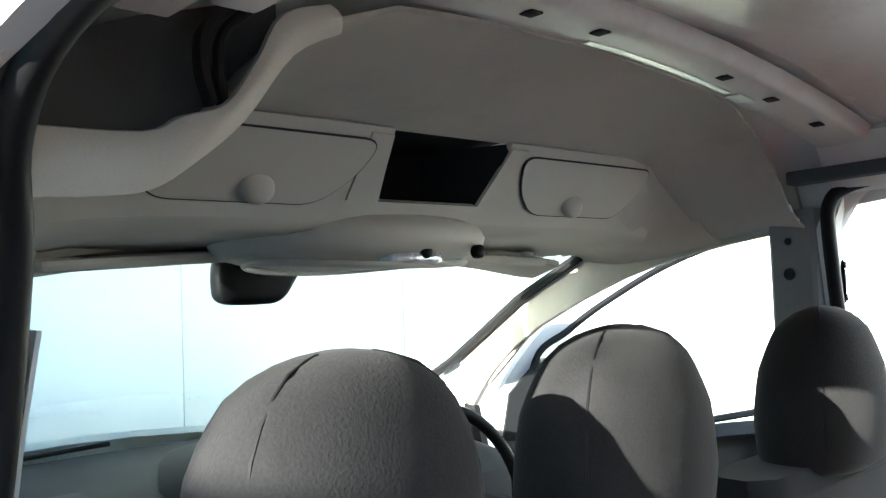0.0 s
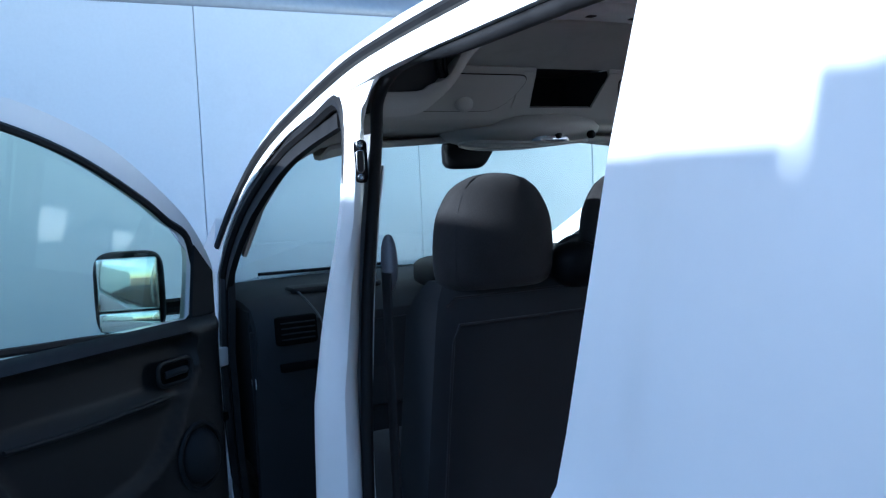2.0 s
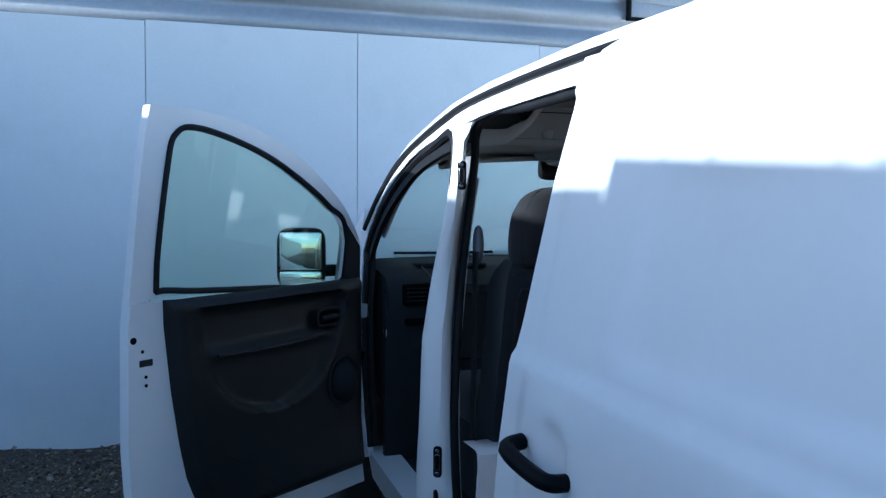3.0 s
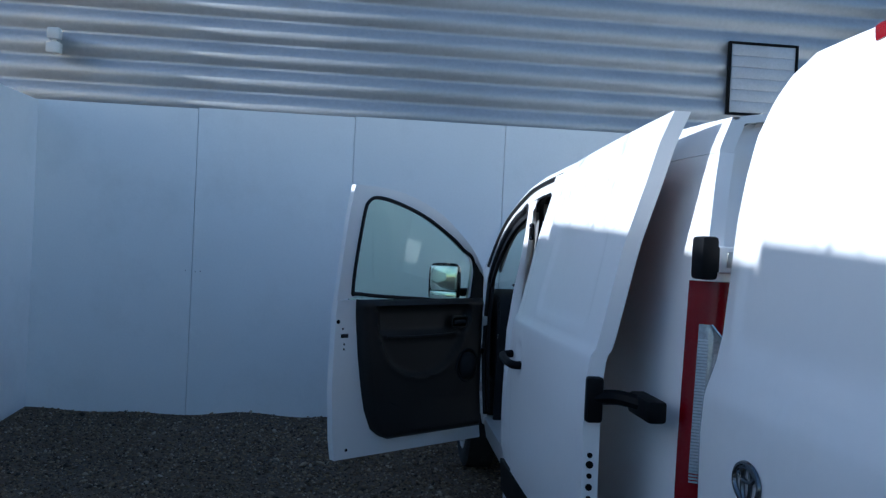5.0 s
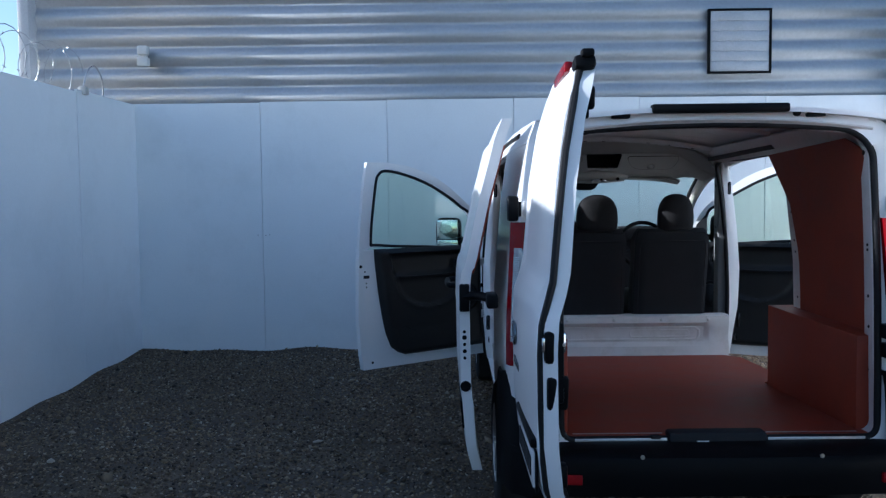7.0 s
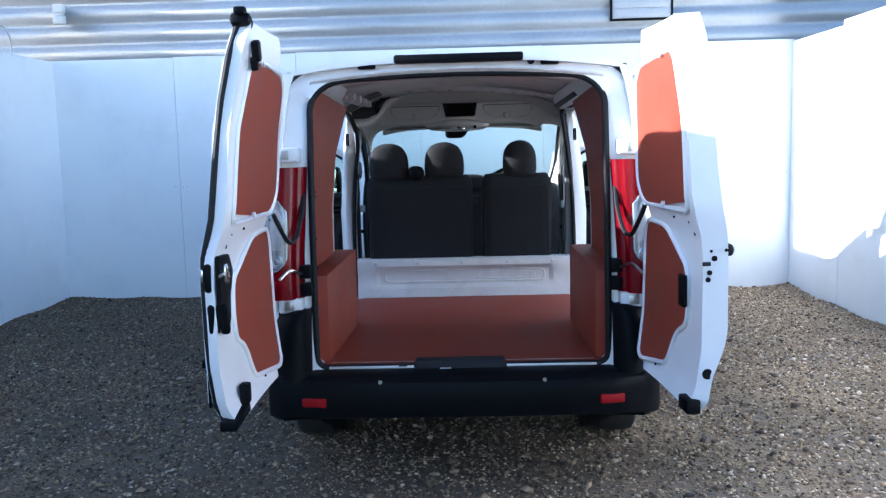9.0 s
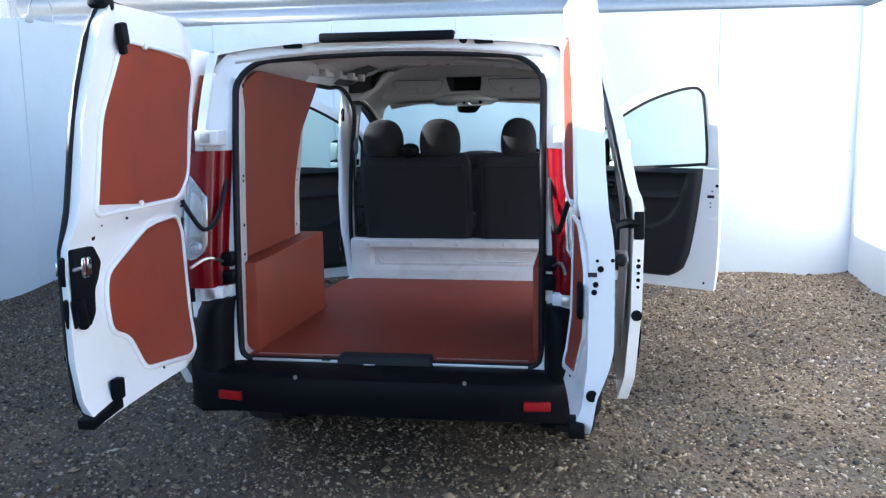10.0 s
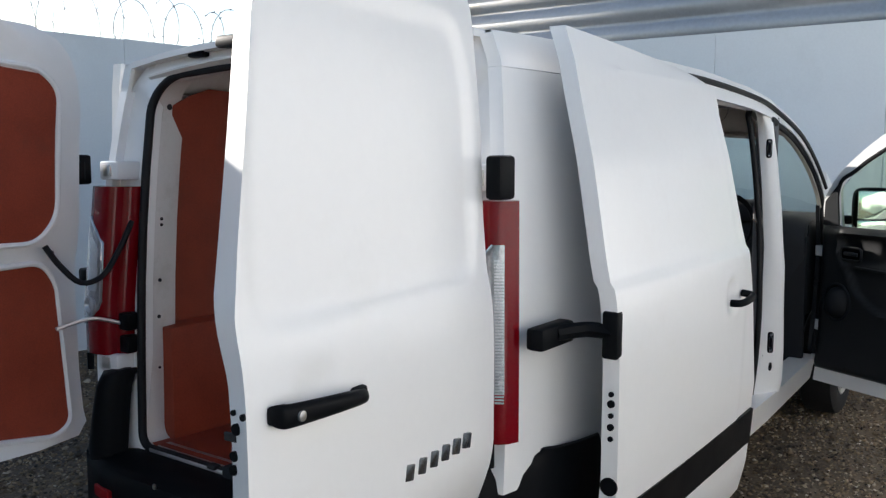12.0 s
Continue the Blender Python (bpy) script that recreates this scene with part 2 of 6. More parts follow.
def tube(pts, r, n=8, bm=None, closed=False):
    bm = bm or bmesh.new()
    pts = [Vector(p) for p in pts]
    rings = []
    last = None
    for i, p in enumerate(pts):
        a = pts[i - 1] if (i or closed) else p
        b = pts[(i + 1) % len(pts)] if (i + 1 < len(pts) or closed) else p
        d = (b - a).normalized()
        if last is None:
            side = d.orthogonal().normalized()
        else:
            side = (last - d * last.dot(d)).normalized()
        last = side
        up = d.cross(side)
        rings.append([bm.verts.new(p + r * (math.cos(t) * side + math.sin(t) * up)) for t in (2 * math.pi * k / n for k in range(n))])
    pairs = list(zip(rings, rings[1:])) + ([(rings[-1], rings[0])] if closed else [])
    for A, B in pairs:
        for k in range(n):
            bm.faces.new((A[k], A[(k + 1) % n], B[(k + 1) % n], B[k]))
    if not closed:
        bm.faces.new(rings[0])
        bm.faces.new(rings[-1])
    return bm


def smooth_line(pts, n=40, closed=False):
    """A rounded line through the given corners."""
    pts = [Vector(p) for p in pts]
    k = len(pts)
    out = []
    spans = k if closed else k - 1
    for i in range(spans):
        p1, p2 = pts[i], pts[(i + 1) % k]
        p0 = pts[i - 1] if (closed or i) else p1
        p3 = pts[(i + 2) % k] if (closed or i + 2 < k) else p2
        for j in range(max(1, n // spans)):
            t = j / max(1, n // spans)
            out.append(0.5 * (2 * p1 + (p2 - p0) * t + (2 * p0 - 5 * p1 + 4 * p2 - p3) * t * t + (3 * p1 - p0 - 3 * p2 + p3) * t ** 3))
    if not closed:
        out.append(pts[-1])
    return out


def resample(pts, n):
    pts = [Vector(p) for p in pts]
    d = [0]
    for a, b in zip(pts, pts[1:]):
        d.append(d[-1] + (b - a).length)
    out = []
    for i in range(n):
        s = d[-1] * i / (n - 1)
        k = max(j for j in range(len(d) - 1) if d[j] <= s + 1e-9)
        t = (s - d[k]) / max(1e-9, d[k + 1] - d[k])
        out.append(pts[k].lerp(pts[k + 1], min(1, t)))
    return out


def shell(outer, inner, bm=None):
    """A closed plate between two grids of points."""
    bm = bm or bmesh.new()
    A = [[bm.verts.new(p) for p in row] for row in outer]
    B = [[bm.verts.new(p) for p in row] for row in inner]
    n, m = len(A), len(A[0])
    for i in range(n - 1):
        for j in range(m - 1):
            bm.faces.new((A[i][j], A[i + 1][j], A[i + 1][j + 1], A[i][j + 1]))
            bm.faces.new((B[i][j], B[i][j + 1], B[i + 1][j + 1], B[i + 1][j]))
    for i in range(n - 1):
        for j in (0, m - 1):
            bm.faces.new((A[i][j], A[i + 1][j], B[i + 1][j], B[i][j]))
    for j in range(m - 1):
        for i in (0, n - 1):
            bm.faces.new((A[i][j], A[i][j + 1], B[i][j + 1], B[i][j]))
    return bm


def plate(outline, axis_u, axis_v, origin, thick, bm=None, bevel=0.0):
    """A flat plate: outline in (u, v), thick along u x v."""
    bm = bm or bmesh.new()
    U, Vv, O = Vector(axis_u), Vector(axis_v), Vector(origin)
    N = U.cross(Vv).normalized()
    vs = [bm.verts.new(O + U * p[0] + Vv * p[1]) for p in outline]
    f = bm.faces.new(vs)
    r = bmesh.ops.extrude_face_region(bm, geom=[f])
    top = [e for e in r["geom"] if isinstance(e, bmesh.types.BMVert)]
    for v in top:
        v.co += N * thick
    if bevel:
        fs = [e for e in r["geom"] if isinstance(e, bmesh.types.BMFace)]
        bmesh.ops.bevel(bm, geom=list(fs[0].edges), offset=bevel, segments=2, affect="EDGES", profile=0.5)
    return bm


def rounded(pts, r, n=4):
    """An outline with its corners rounded."""
    out = []
    k = len(pts)
    for i in range(k):
        p, a, b = Vector(pts[i]).to_2d(), Vector(pts[i - 1]).to_2d(), Vector(pts[(i + 1) % k]).to_2d()
        da, db = a - p, b - p
        q = min(r, da.length * 0.45, db.length * 0.45)
        s, e = p + da.normalized() * q, p + db.normalized() * q
        for j in range(n + 1):
            t = j / n
            out.append(tuple((1 - t) ** 2 * s + 2 * t * (1 - t) * p + t * t * e))
    return out


def blob(c, r, e=(0.5, 0.5), nu=20, nv=12, bm=None, shape=None):
    """A rounded block (superellipsoid)."""
    bm = bm or bmesh.new()
    pw = lambda x, k: math.copysign(abs(x) ** k, x)
    rows = []
    for i in range(1, nv):
        a = -math.pi / 2 + math.pi * i / nv
        row = []
        for j in range(nu):
            b = 2 * math.pi * j / nu
            p = Vector((pw(math.cos(a), e[0]) * pw(math.cos(b), e[1]), pw(math.cos(a), e[0]) * pw(math.sin(b), e[1]), pw(math.sin(a), e[0])))
            if shape:
                p = shape(p)
            row.append(bm.verts.new((c[0] + r[0] * p.x, c[1] + r[1] * p.y, c[2] + r[2] * p.z)))
        rows.append(row)
    for A, B in zip(rows, rows[1:]):
        for j in range(nu):
            bm.faces.new((A[j], A[(j + 1) % nu], B[(j + 1) % nu], B[j]))
    for row, s in ((rows[0], -1), (rows[-1], 1)):
        p = Vector((0, 0, s))
        if shape:
            p = shape(p)
        v = bm.verts.new((c[0] + r[0] * p.x, c[1] + r[1] * p.y, c[2] + r[2] * p.z))
        for j in range(nu):
            bm.faces.new((row[j], row[(j + 1) % nu], v))
    return bm


def lathe(profile, n=32, bm=None, m=None):
    """Profile of (radius, along) turned round the x axis."""
    bm = bm or bmesh.new()
    rings = []
    for r, a in profile:
        ring = []
        for k in range(n):
            t = 2 * math.pi * k / n
            p = Vector((a, r * math.cos(t), r * math.sin(t)))
            ring.append(bm.verts.new(m @ p if m is not None else p))
        rings.append(ring)
    for A, B in zip(rings, rings[1:]):
        for k in range(n):
            bm.faces.new((A[k], A[(k + 1) % n], B[(k + 1) % n], B[k]))
    bm.faces.new(rings[0])
    bm.faces.new(rings[-1])
    return bm


def interp(x, table):
    xs, ys = zip(*table)
    return float(np.interp(x, xs, ys))


def resample2(loop, n=60):
    return [(p.x, p.y) for p in resample([(*a, 0) for a in loop + loop[:1]], n)[:-1]]


def depth_in(loop, q):
    """How far (u, z) lies inside a closed loop; negative outside."""
    hit, near = False, 9.0
    for (ax, az), (bx, bz) in zip(loop, loop[1:] + loop[:1]):
        if (az > q[1]) != (bz > q[1]) and q[0] < ax + (bx - ax) * (q[1] - az) / (bz - az):
            hit = not hit
        ex, ez = bx - ax, bz - az
        f = max(0, min(1, ((q[0] - ax) * ex + (q[1] - az) * ez) / max(1e-9, ex * ex + ez * ez)))
        near = min(near, math.hypot(q[0] - ax - ex * f, q[1] - az - ez * f))
    return near if hit else -near


def pressed(presses, a, z):
    """Depth of the pressings at one spot of a skin: a soft step down, with a slight raised lip."""
    d = 0.0
    for loop, deep, soft in presses:
        q = depth_in(loop, (a, z))
        f = min(1, max(0, q / soft))
        d += deep * f * f * (3 - 2 * f) - 0.22 * deep * math.exp(-(q / (0.6 * soft)) ** 2)
    return d


# ---- the van: its body ----
VENT_GREY = material("grey_pillar_trim", (0.20, 0.205, 0.21), 0.6, spread=0.08, scale=6, fine=500)
# slide track colour, also worn by the shade sheets in the roof void
TRACK_AND_SHADE = material("dark_grey_track_and_shade", (0.085, 0.09, 0.092), 0.85, spread=0.12, scale=9, fine=400, bump=0.3)
van = thing("van", "white panel van with all its doors standing open on the gravel", "van")

HALF = [(0.28, 0.84), (0.45, 0.875), (0.75, 0.89), (1.06, 0.89), (1.12, 0.882), (1.30, 0.868), (1.55, 0.838), (1.70, 0.815), (1.80, 0.795), (1.88, 0.765)]
REAR = [(0.4, -0.03), (1.0, -0.015), (1.4, 0.015), (1.7, 0.055), (1.95, 0.10)]
RAIL = [(0.06, 1.872), (0.6, 1.884), (1.2, 1.890), (1.63, 1.885), (2.15, 1.855), (2.45, 1.815), (2.94, 1.705), (3.25, 1.562), (3.48, 1.412), (3.84, 1.24), (4.22, 1.10)]
APERTURE = [(0.06, 1.78), (0.6, 1.785), (1.1, 1.785), (1.6, 1.78), (2.1, 1.76), (2.35, 1.735), (2.65, 1.695), (2.79, 1.669), (2.92, 1.632), (3.06, 1.578), (3.19, 1.518), (3.30, 1.452), (3.40, 1.368), (3.47, 1.28)]


def half(y, z):
    return interp(z, HALF) - interp(y, [(-0.2, 0.08), (-0.08, 0.035), (0.1, 0.0), (2.4, 0.0), (3.4, 0.03), (4.0, 0.07), (4.5, 0.14), (4.9, 0.3)])


def rear(z):
    return interp(z, REAR)


def side_strip(name, A, B, mat, s, thick=0.04, n=14, m=4, off=0.0, parent=None, label=""):
    A, B = resample([(0, *p) for p in A], n), resample([(0, *p) for p in B], n)
    outer = [[a.lerp(b, j / (m - 1)) for j in range(m)] for a, b in zip(A, B)]
    outer = [[Vector((s * (half(p.y, p.z) + off), p.y, p.z)) for p in row] for row in outer]
    inner = [[p - Vector((s * thick, 0, 0)) for p in row] for row in outer]
    return part(name, shell(outer, inner), mat, parent or van, label)


SLIDE_BACK = [(1.0, 0.45), (1.02, 0.97), (1.12, 1.49), (1.26, 1.785)]
# the pillar shows a rearward face: its inner edge carries the sliding door's seal
B_BACK = [(2.385, 0.40), (2.385, 0.6), (2.385, 0.85), (2.385, 1.2), (2.385, 1.4), (2.384, 1.5), (2.375, 1.58), (2.352, 1.65), (2.305, 1.708), (2.22, 1.750), (2.10, 1.768)]
B_FRONT = [(2.54, 0.40), (2.50, 0.6), (2.44, 0.78), (2.42, 1.0), (2.40, 1.17), (2.345, 1.36), (2.315, 1.46), (2.31, 1.55), (2.325, 1.63), (2.345, 1.68), (2.37, 1.71), (2.40, 1.724), (2.45, 1.724)]
for s in (-1, 1):
    side_strip("rear_quarter_panel", [(rear(z) - 0.012, z) for z in (0.72, 0.9, 1.1, 1.4, 1.6, 1.7795)], [(1.0, 0.72), *SLIDE_BACK[1:]], PAINT, s, n=16, m=8)
    arch = [(0.82 + 0.37 * math.cos(t), 0.34 + 0.37 * math.sin(t)) for t in (math.pi * k / 16 for k in range(16, -1, -1))]
    side_strip("wheel_arch", arch, [(0.40 + 0.84 * k / 16, 0.73) for k in range(17)], PAINT, s, n=17, m=3)
    side_strip("roof_rail", RAIL, APERTURE, PAINT, s, thick=0.02, n=30, m=3)
    back_edge = B_BACK if s < 0 else [*B_BACK[:5], (2.385, 1.5), (2.385, 1.68), (2.376, 1.735), (2.352, 1.763), (2.30, 1.775), (2.20, 1.778)]
    fold_edge = B_FRONT if s < 0 else [(max(y, 2.41), z) for y, z in B_FRONT]
    rim, fold = resample([(0, *q) for q in back_edge], 20), resample([(0, *q) for q in fold_edge], 20)
    inset = lambda z: 0.085 - 0.02 * max(0, min(1, (z - 1.74) / 0.03)) if s > 0 else interp(z, [(1.55, 0.085), (1.65, 0.066), (1.72, 0.036), (1.768, 0.014)])
    face = [[Vector((s * (half(b.y, b.z) - 0.002 - inset(a.z) * f), b.y + (a.y - b.y) * f - (0.045 if s < 0 else 0.008) * math.sin(math.pi * f) * inset(a.z) / 0.085, b.z + (a.z - b.z) * f + 0.010 * (a.z > 1.76))) for f in (0, 0.12, 0.3, 0.5, 0.7, 0.88, 1)] for a, b in zip(rim, fold)]
    part("b_pillar", shell(face, [[q + Vector((-s * 0.004, 0.03, 0)) for q in r] for r in face]), PAINT, van)
    side_strip("sill", [(1.2, 0.27), (3.45, 0.27)], [(1.2, 0.41), (3.45, 0.41)], PAINT, s, thick=0.12, n=10, m=3, off=-0.01)
    side_strip("hinge_pillar", [(3.38, 0.39), (3.42, 0.8), (3.44, 1.1), (3.48, 1.29)], [(3.60, 0.39), (3.60, 0.8), (3.60, 1.1), (3.60, 1.29)], PAINT, s, thick=0.025, n=8, m=3)
    side_strip("front_wing", [(3.58, 0.68), (3.58, 1.28)], [(4.72, 0.68), (4.65, 1.0)], PAINT, s, n=6, m=10)
    arch2 = [(3.92 + 0.36 * math.cos(t), 0.33 + 0.36 * math.sin(t)) for t in (math.pi * k / 16 for k in range(16, -1, -1))]
    side_strip("front_arch", arch2, [(3.50 + 1.02 * k / 16, 0.70) for k in range(17)], PAINT, s, n=17, m=3)
    side_strip("cowl_side", [(3.56, 1.27), (3.8, 1.2), (4.25, 1.08), (4.65, 0.99)], [(3.56, 1.46), (3.84, 1.326), (4.22, 1.12), (4.65, 1.0)], PAINT, s, n=8, m=3)
    zc = (1.7805, 1.80, 1.82, 1.845, 1.866)
    side_strip("rear_upper_corner", [(rear(z) - 0.004, z) for z in zc], [(0.0595, z) for z in zc], PAINT, s, n=6, m=4)
    # dark inner frame round the front door opening
    inner = [(y, z + 0.012) for y, z in [(2.47, 1.7205), *APERTURE[6:]]]
    deep = 0.065 if s < 0 else 0.035
    side_strip("door_frame_trim", inner, [(y - deep / 2, z - deep) for y, z in inner], RUBBER if s < 0 else LINING, s, thick=0.02, off=-0.023, n=16, m=3)
    side_strip("hinge_pillar_trim", [(3.47, 1.275), (3.445, 1.1), (3.42, 0.8), (3.40, 0.45)], [(3.43, 1.27), (3.405, 1.1), (3.375, 0.8), (3.355, 0.45)], RUBBER, s, thick=0.02, off=-0.03, n=8, m=3)
    side_strip("screen_pillar_trim", [(y + 0.01, z - 0.02) for y, z in RAIL[5:9]], [(2.45, 1.702), (2.65, 1.673), (2.79, 1.645), (2.92, 1.608), (3.06, 1.553), (3.19, 1.492), (3.38, 1.335)], LINING, s, thick=0.012, off=-0.062 if s < 0 else -0.022, n=14, m=3)
    if s < 0:
        side_strip("b_pillar_trim", [(y + 0.02, z) for y, z in B_BACK[1:8]], [(2.50, z) for y, z in B_BACK[1:8]], VENT_GREY, s, thick=0.015, off=-0.085, n=10, m=3)
    # seals
    path = [(s * (half(y, z) - inset(z) - 0.012), y - 0.008, z) for y, z in back_edge]
    path += [(s * (half(y, z) - (0.022 if s < 0 else 0.07)), y, z - (0.012 if s < 0 else 0.004)) for y, z in ((1.9, 1.772), (1.6, 1.78), (1.3, 1.783))]
    part("door_seal", tube(smooth_line(path, 60), 0.0135, 12), RUBBER, van)
    path = [(s * (half(y, z) - 0.02), y, z) for y, z in [(3.39, 0.43), (3.415, 0.8), (3.435, 1.1), (3.46, 1.24)]]
    path += [(s * (half(y, z) - 0.02), y, z - 0.01) for y, z in APERTURE[:5:-1]]
    path += [(s * (half(y, z) - k), y + d, z - 0.004) for (y, z), k, d in zip(fold_edge[:4:-1], (0.012, 0.012, 0.013, 0.015, 0.017, 0.02, 0.025, 0.03), (0.010, 0.010, 0.012, 0.014, 0.017, 0.021, 0.026, 0.032))]
    part("front_door_seal", tube(smooth_line(path, 44), 0.017, 8), RUBBER, van)
    # gutter line along the roof edge and screen pillar
    path = [(s * (half(y, z - 0.042) + 0.002), y, z - 0.042) for y, z in RAIL[1:9]]
    part("gutter_moulding", tube(smooth_line(path, 44), 0.013, 8), RUBBER, van)
    # door catches on the pillar
    for y, z, h in ((2.300 if s < 0 else 2.398, 1.587, 0.088), (2.350, 0.683, 0.10)):
        ca, sa = math.cos(radians(62)), math.sin(radians(62))
        N, U = Vector((s * ca, -sa, 0)), Vector((s * sa, ca, 0))
        mid = Vector((s * (half(y, z) - 0.030), y, z)) + N * 0.003
        pill = lambda w, k: rounded([(-w, -k), (w, -k), (w, k), (-w, k)], w, 5)
        catch = part("door_catch", plate(pill(0.0135, h / 2), U, (0, 0, 1), mid, s * 0.008, bevel=0.003), MATT_BLACK, van)
        part("slot_rim", tube([mid + N * 0.009 + U * a + Vector((0, 0, b)) for a, b in pill(0.0072, h * 0.25)], 0.0016, 5, closed=True), BADGE, catch)
        part("striker_slot", plate(pill(0.0065, h * 0.24), U, (0, 0, 1), mid + N * 0.0085, s * 0.0012), MATT_BLACK, catch)
        for dz in (-0.37, 0.37):
            part("screw", lathe([(0.0075, -0.002), (0.0075, 0.003), (0.005, 0.005), (0.0035, 0.002)], 12, m=Matrix.Translation(mid + N * 0.008 + Vector((0, 0, dz * h))) @ N.to_track_quat("X", "Z").to_matrix().to_4x4()), BADGE, catch)
    part("blanking_plug", lathe([(0.02, 0), (0.02, 0.005), (0.01, 0.008)], 14, m=Matrix.Translation((s * (half(2.33, 0.56) - 0.03), 2.38, 0.56)) @ Matrix.Diagonal((s, 1, 1, 1))), PLASTIC, van)
    # thin grey flange just inside the seal
    if s < 0:
        side_strip("pinch_flange", [(y - 0.004, z) for y, z in B_BACK[:7]], [(y + 0.024, z) for y, z in B_BACK[:7]], PAINT_IN, s, thick=0.004, off=-0.112, n=14, m=2)

# roof
def roof_z(x, y):
    r = interp(y, RAIL)
    return r + interp(y, [(0, 0.05), (1.5, 0.085), (2.2, 0.118), (2.95, 0.14)]) * (1 - min(1, abs(x) / 0.79) ** 2.6)


ys = [0.06, 0.3, 0.6, 1.0, 1.4, 1.8, 2.15, 2.45, 2.7, 2.94]
us = [-1, -0.97, -0.9, -0.75, -0.5, -0.25, 0, 0.25, 0.5, 0.75, 0.9, 0.97, 1]
top = [[Vector((u * (half(y, interp(y, RAIL)) - 0.003), y + 0.10 * (1 - u * u) * max(0, (y - 2.45) / 0.49), roof_z(u * 0.79, y))) for u in us] for y in ys]
part("roof", shell(top, [[p - Vector((0, 0, 0.02)) for p in row] for row in top]), PAINT, van)
# windscreen and bonnet
scr = []
for k in range(9):
    t = k / 8
    y, z = 2.94 + t * 1.14, None
    z = interp(y, RAIL)
    row = []
    for u in us[1:-1]:
        row.append(Vector((u * (half(y, z) - 0.02), y + (0.10 + 0.22 * t) * (1 - u * u), z + (0.14 * (1 - t) - 0.03 * t) * (1 - abs(u) ** 2.6))))
    scr.append(row)
screen = part("windscreen", shell(scr, [[p - Vector((0, 0.004, 0.005)) for p in row] for row in scr]), SCREEN, van, "pale green laminated windscreen")
screen.visible_shadow = False
for k in (0, -1):
    part("screen_edge_band", tube([r[k] + Vector((0, -0.012, -0.012)) for r in scr], 0.013, 8), RUBBER, screen)
hood = []
for k in range(6):
    t = k / 5
    y0 = 4.08 + 0.57 * t
    hood.append([Vector((u * (half(y0, 1.0) - 0.01), y0 + (0.32 - 0.05 * t) * (1 - u * u), 1.20 - 0.05 * abs(u) ** 3 - 0.06 * t - 0.18 * t * t)) for u in us])
part("bonnet", shell(hood, [[p - Vector((0, 0, 0.02)) for p in row] for row in hood]), PAINT, van)
nose = []
for z, o in ((0.30, -0.06), (0.42, 0.0), (0.60, 0.02), (0.80, -0.02), (0.97, -0.08)):
    nose.append([Vector((u * 0.80, 4.62 + o + 0.22 * (1 - u * u), z)) for u in us])
part("front_bumper", shell(nose, [[p - Vector((0, 0.05, 0)) for p in row] for row in nose]), PLASTIC, van)

# rear frame round the load opening
def round_frame(w, z0, z1, rt, rb, n=12):
    pts = [(0, z0), (w * 0.5, z0), (w - rb, z0)]
    pts += [(w - rb + rb * math.sin(a), z0 + rb - rb * math.cos(a)) for a in (math.pi / 2 * k / 5 for k in range(1, 6))]
    pts += [(w, z0 + (z1 - z0) * f) for f in (0.25, 0.45, 0.6, 0.75)]
    pts += [(w - rt + rt * math.cos(a), z1 - rt * 0.8 + rt * 0.8 * math.sin(a)) for a in (math.pi / 2 * k / 8 for k in range(0, 9))]
    pts += [(w * 0.4, z1 + 0.012), (0, z1 + 0.018)]
    return pts + [(-x, z) for x, z in pts[-2:0:-1]]


OPENING = round_frame(0.665, 0.53, 1.835, 0.17, 0.05)
outer = []
for x, z in OPENING:
    k = (z - 0.53) / 1.305
    ox = abs(x) / 0.665
    zz = 0.46 + k * 1.41 + (0.03 if k > 0.9 else 0)
    zz = min(zz, roof_z(0.79 * min(1, ox), 0.06) - 0.004) if k > 0.9 else zz
    outer.append((math.copysign(1, x) * (half(0.05, min(zz, 1.87)) - (0.012 if zz > 0.82 else 0.10)) * (min(1, ox) ** (0.8 if k > 0.9 else (1.0 if k > 0.1 else 1.0))) if x else 0, zz))
grid = [[Vector((a[0] + (b[0] - a[0]) * f, rear(a[1] + (b[1] - a[1]) * f) + 0.05 * (1 - f) * (1 if abs(a[0]) > 0.5 and 0.6 < a[1] < 1.75 else 0.4) + 0.02 * f * f, a[1] + (b[1] - a[1]) * f)) for f in (0, 0.12, 0.3, 0.6, 0.85, 1)] for a, b in zip(OPENING + OPENING[:1], outer + outer[:1])]
part("rear_frame", shell(grid, [[p + Vector((0, 0.03, 0)) for p in row] for row in grid]), PAINT, van)
jamb = [[Vector((x * f, rear(z) + 0.05 + d - (0 if abs(x) > 0.5 and 0.6 < z < 1.75 else 0.03), 0.53 + (z - 0.53) * g)) for f, d, g in ((1.002, 0.032, 1), (1.004, 0.06, 1.0), (1.03, 0.14, 1.01))] for x, z in OPENING + OPENING[:1]]
part("opening_jamb", shell(jamb, [[p + Vector((math.copysign(0.01, p.x), 0, 0.004 if p.z > 1 else -0.004)) for p in row] for row in jamb]), PAINT_IN, van)
part("load_opening_seal", tube([(x, rear(z) + 0.032, z) for x, z in OPENING], 0.015, 10, closed=True), RUBBER, van)
for s in (-1, 1):
    for z, r in ((1.728, 0.011), (1.333, 0.006), (1.312, 0.006), (1.115, 0.007), (0.985, 0.007), (0.80, 0.005)):
        part("fixing_hole", lathe([(r, 0), (r, 0.003)], 8, m=Matrix.Translation((s * 0.662, rear(z) + 0.105, z)) @ Matrix.Diagonal((-s, 1, 1, 1))), HOLE, van)
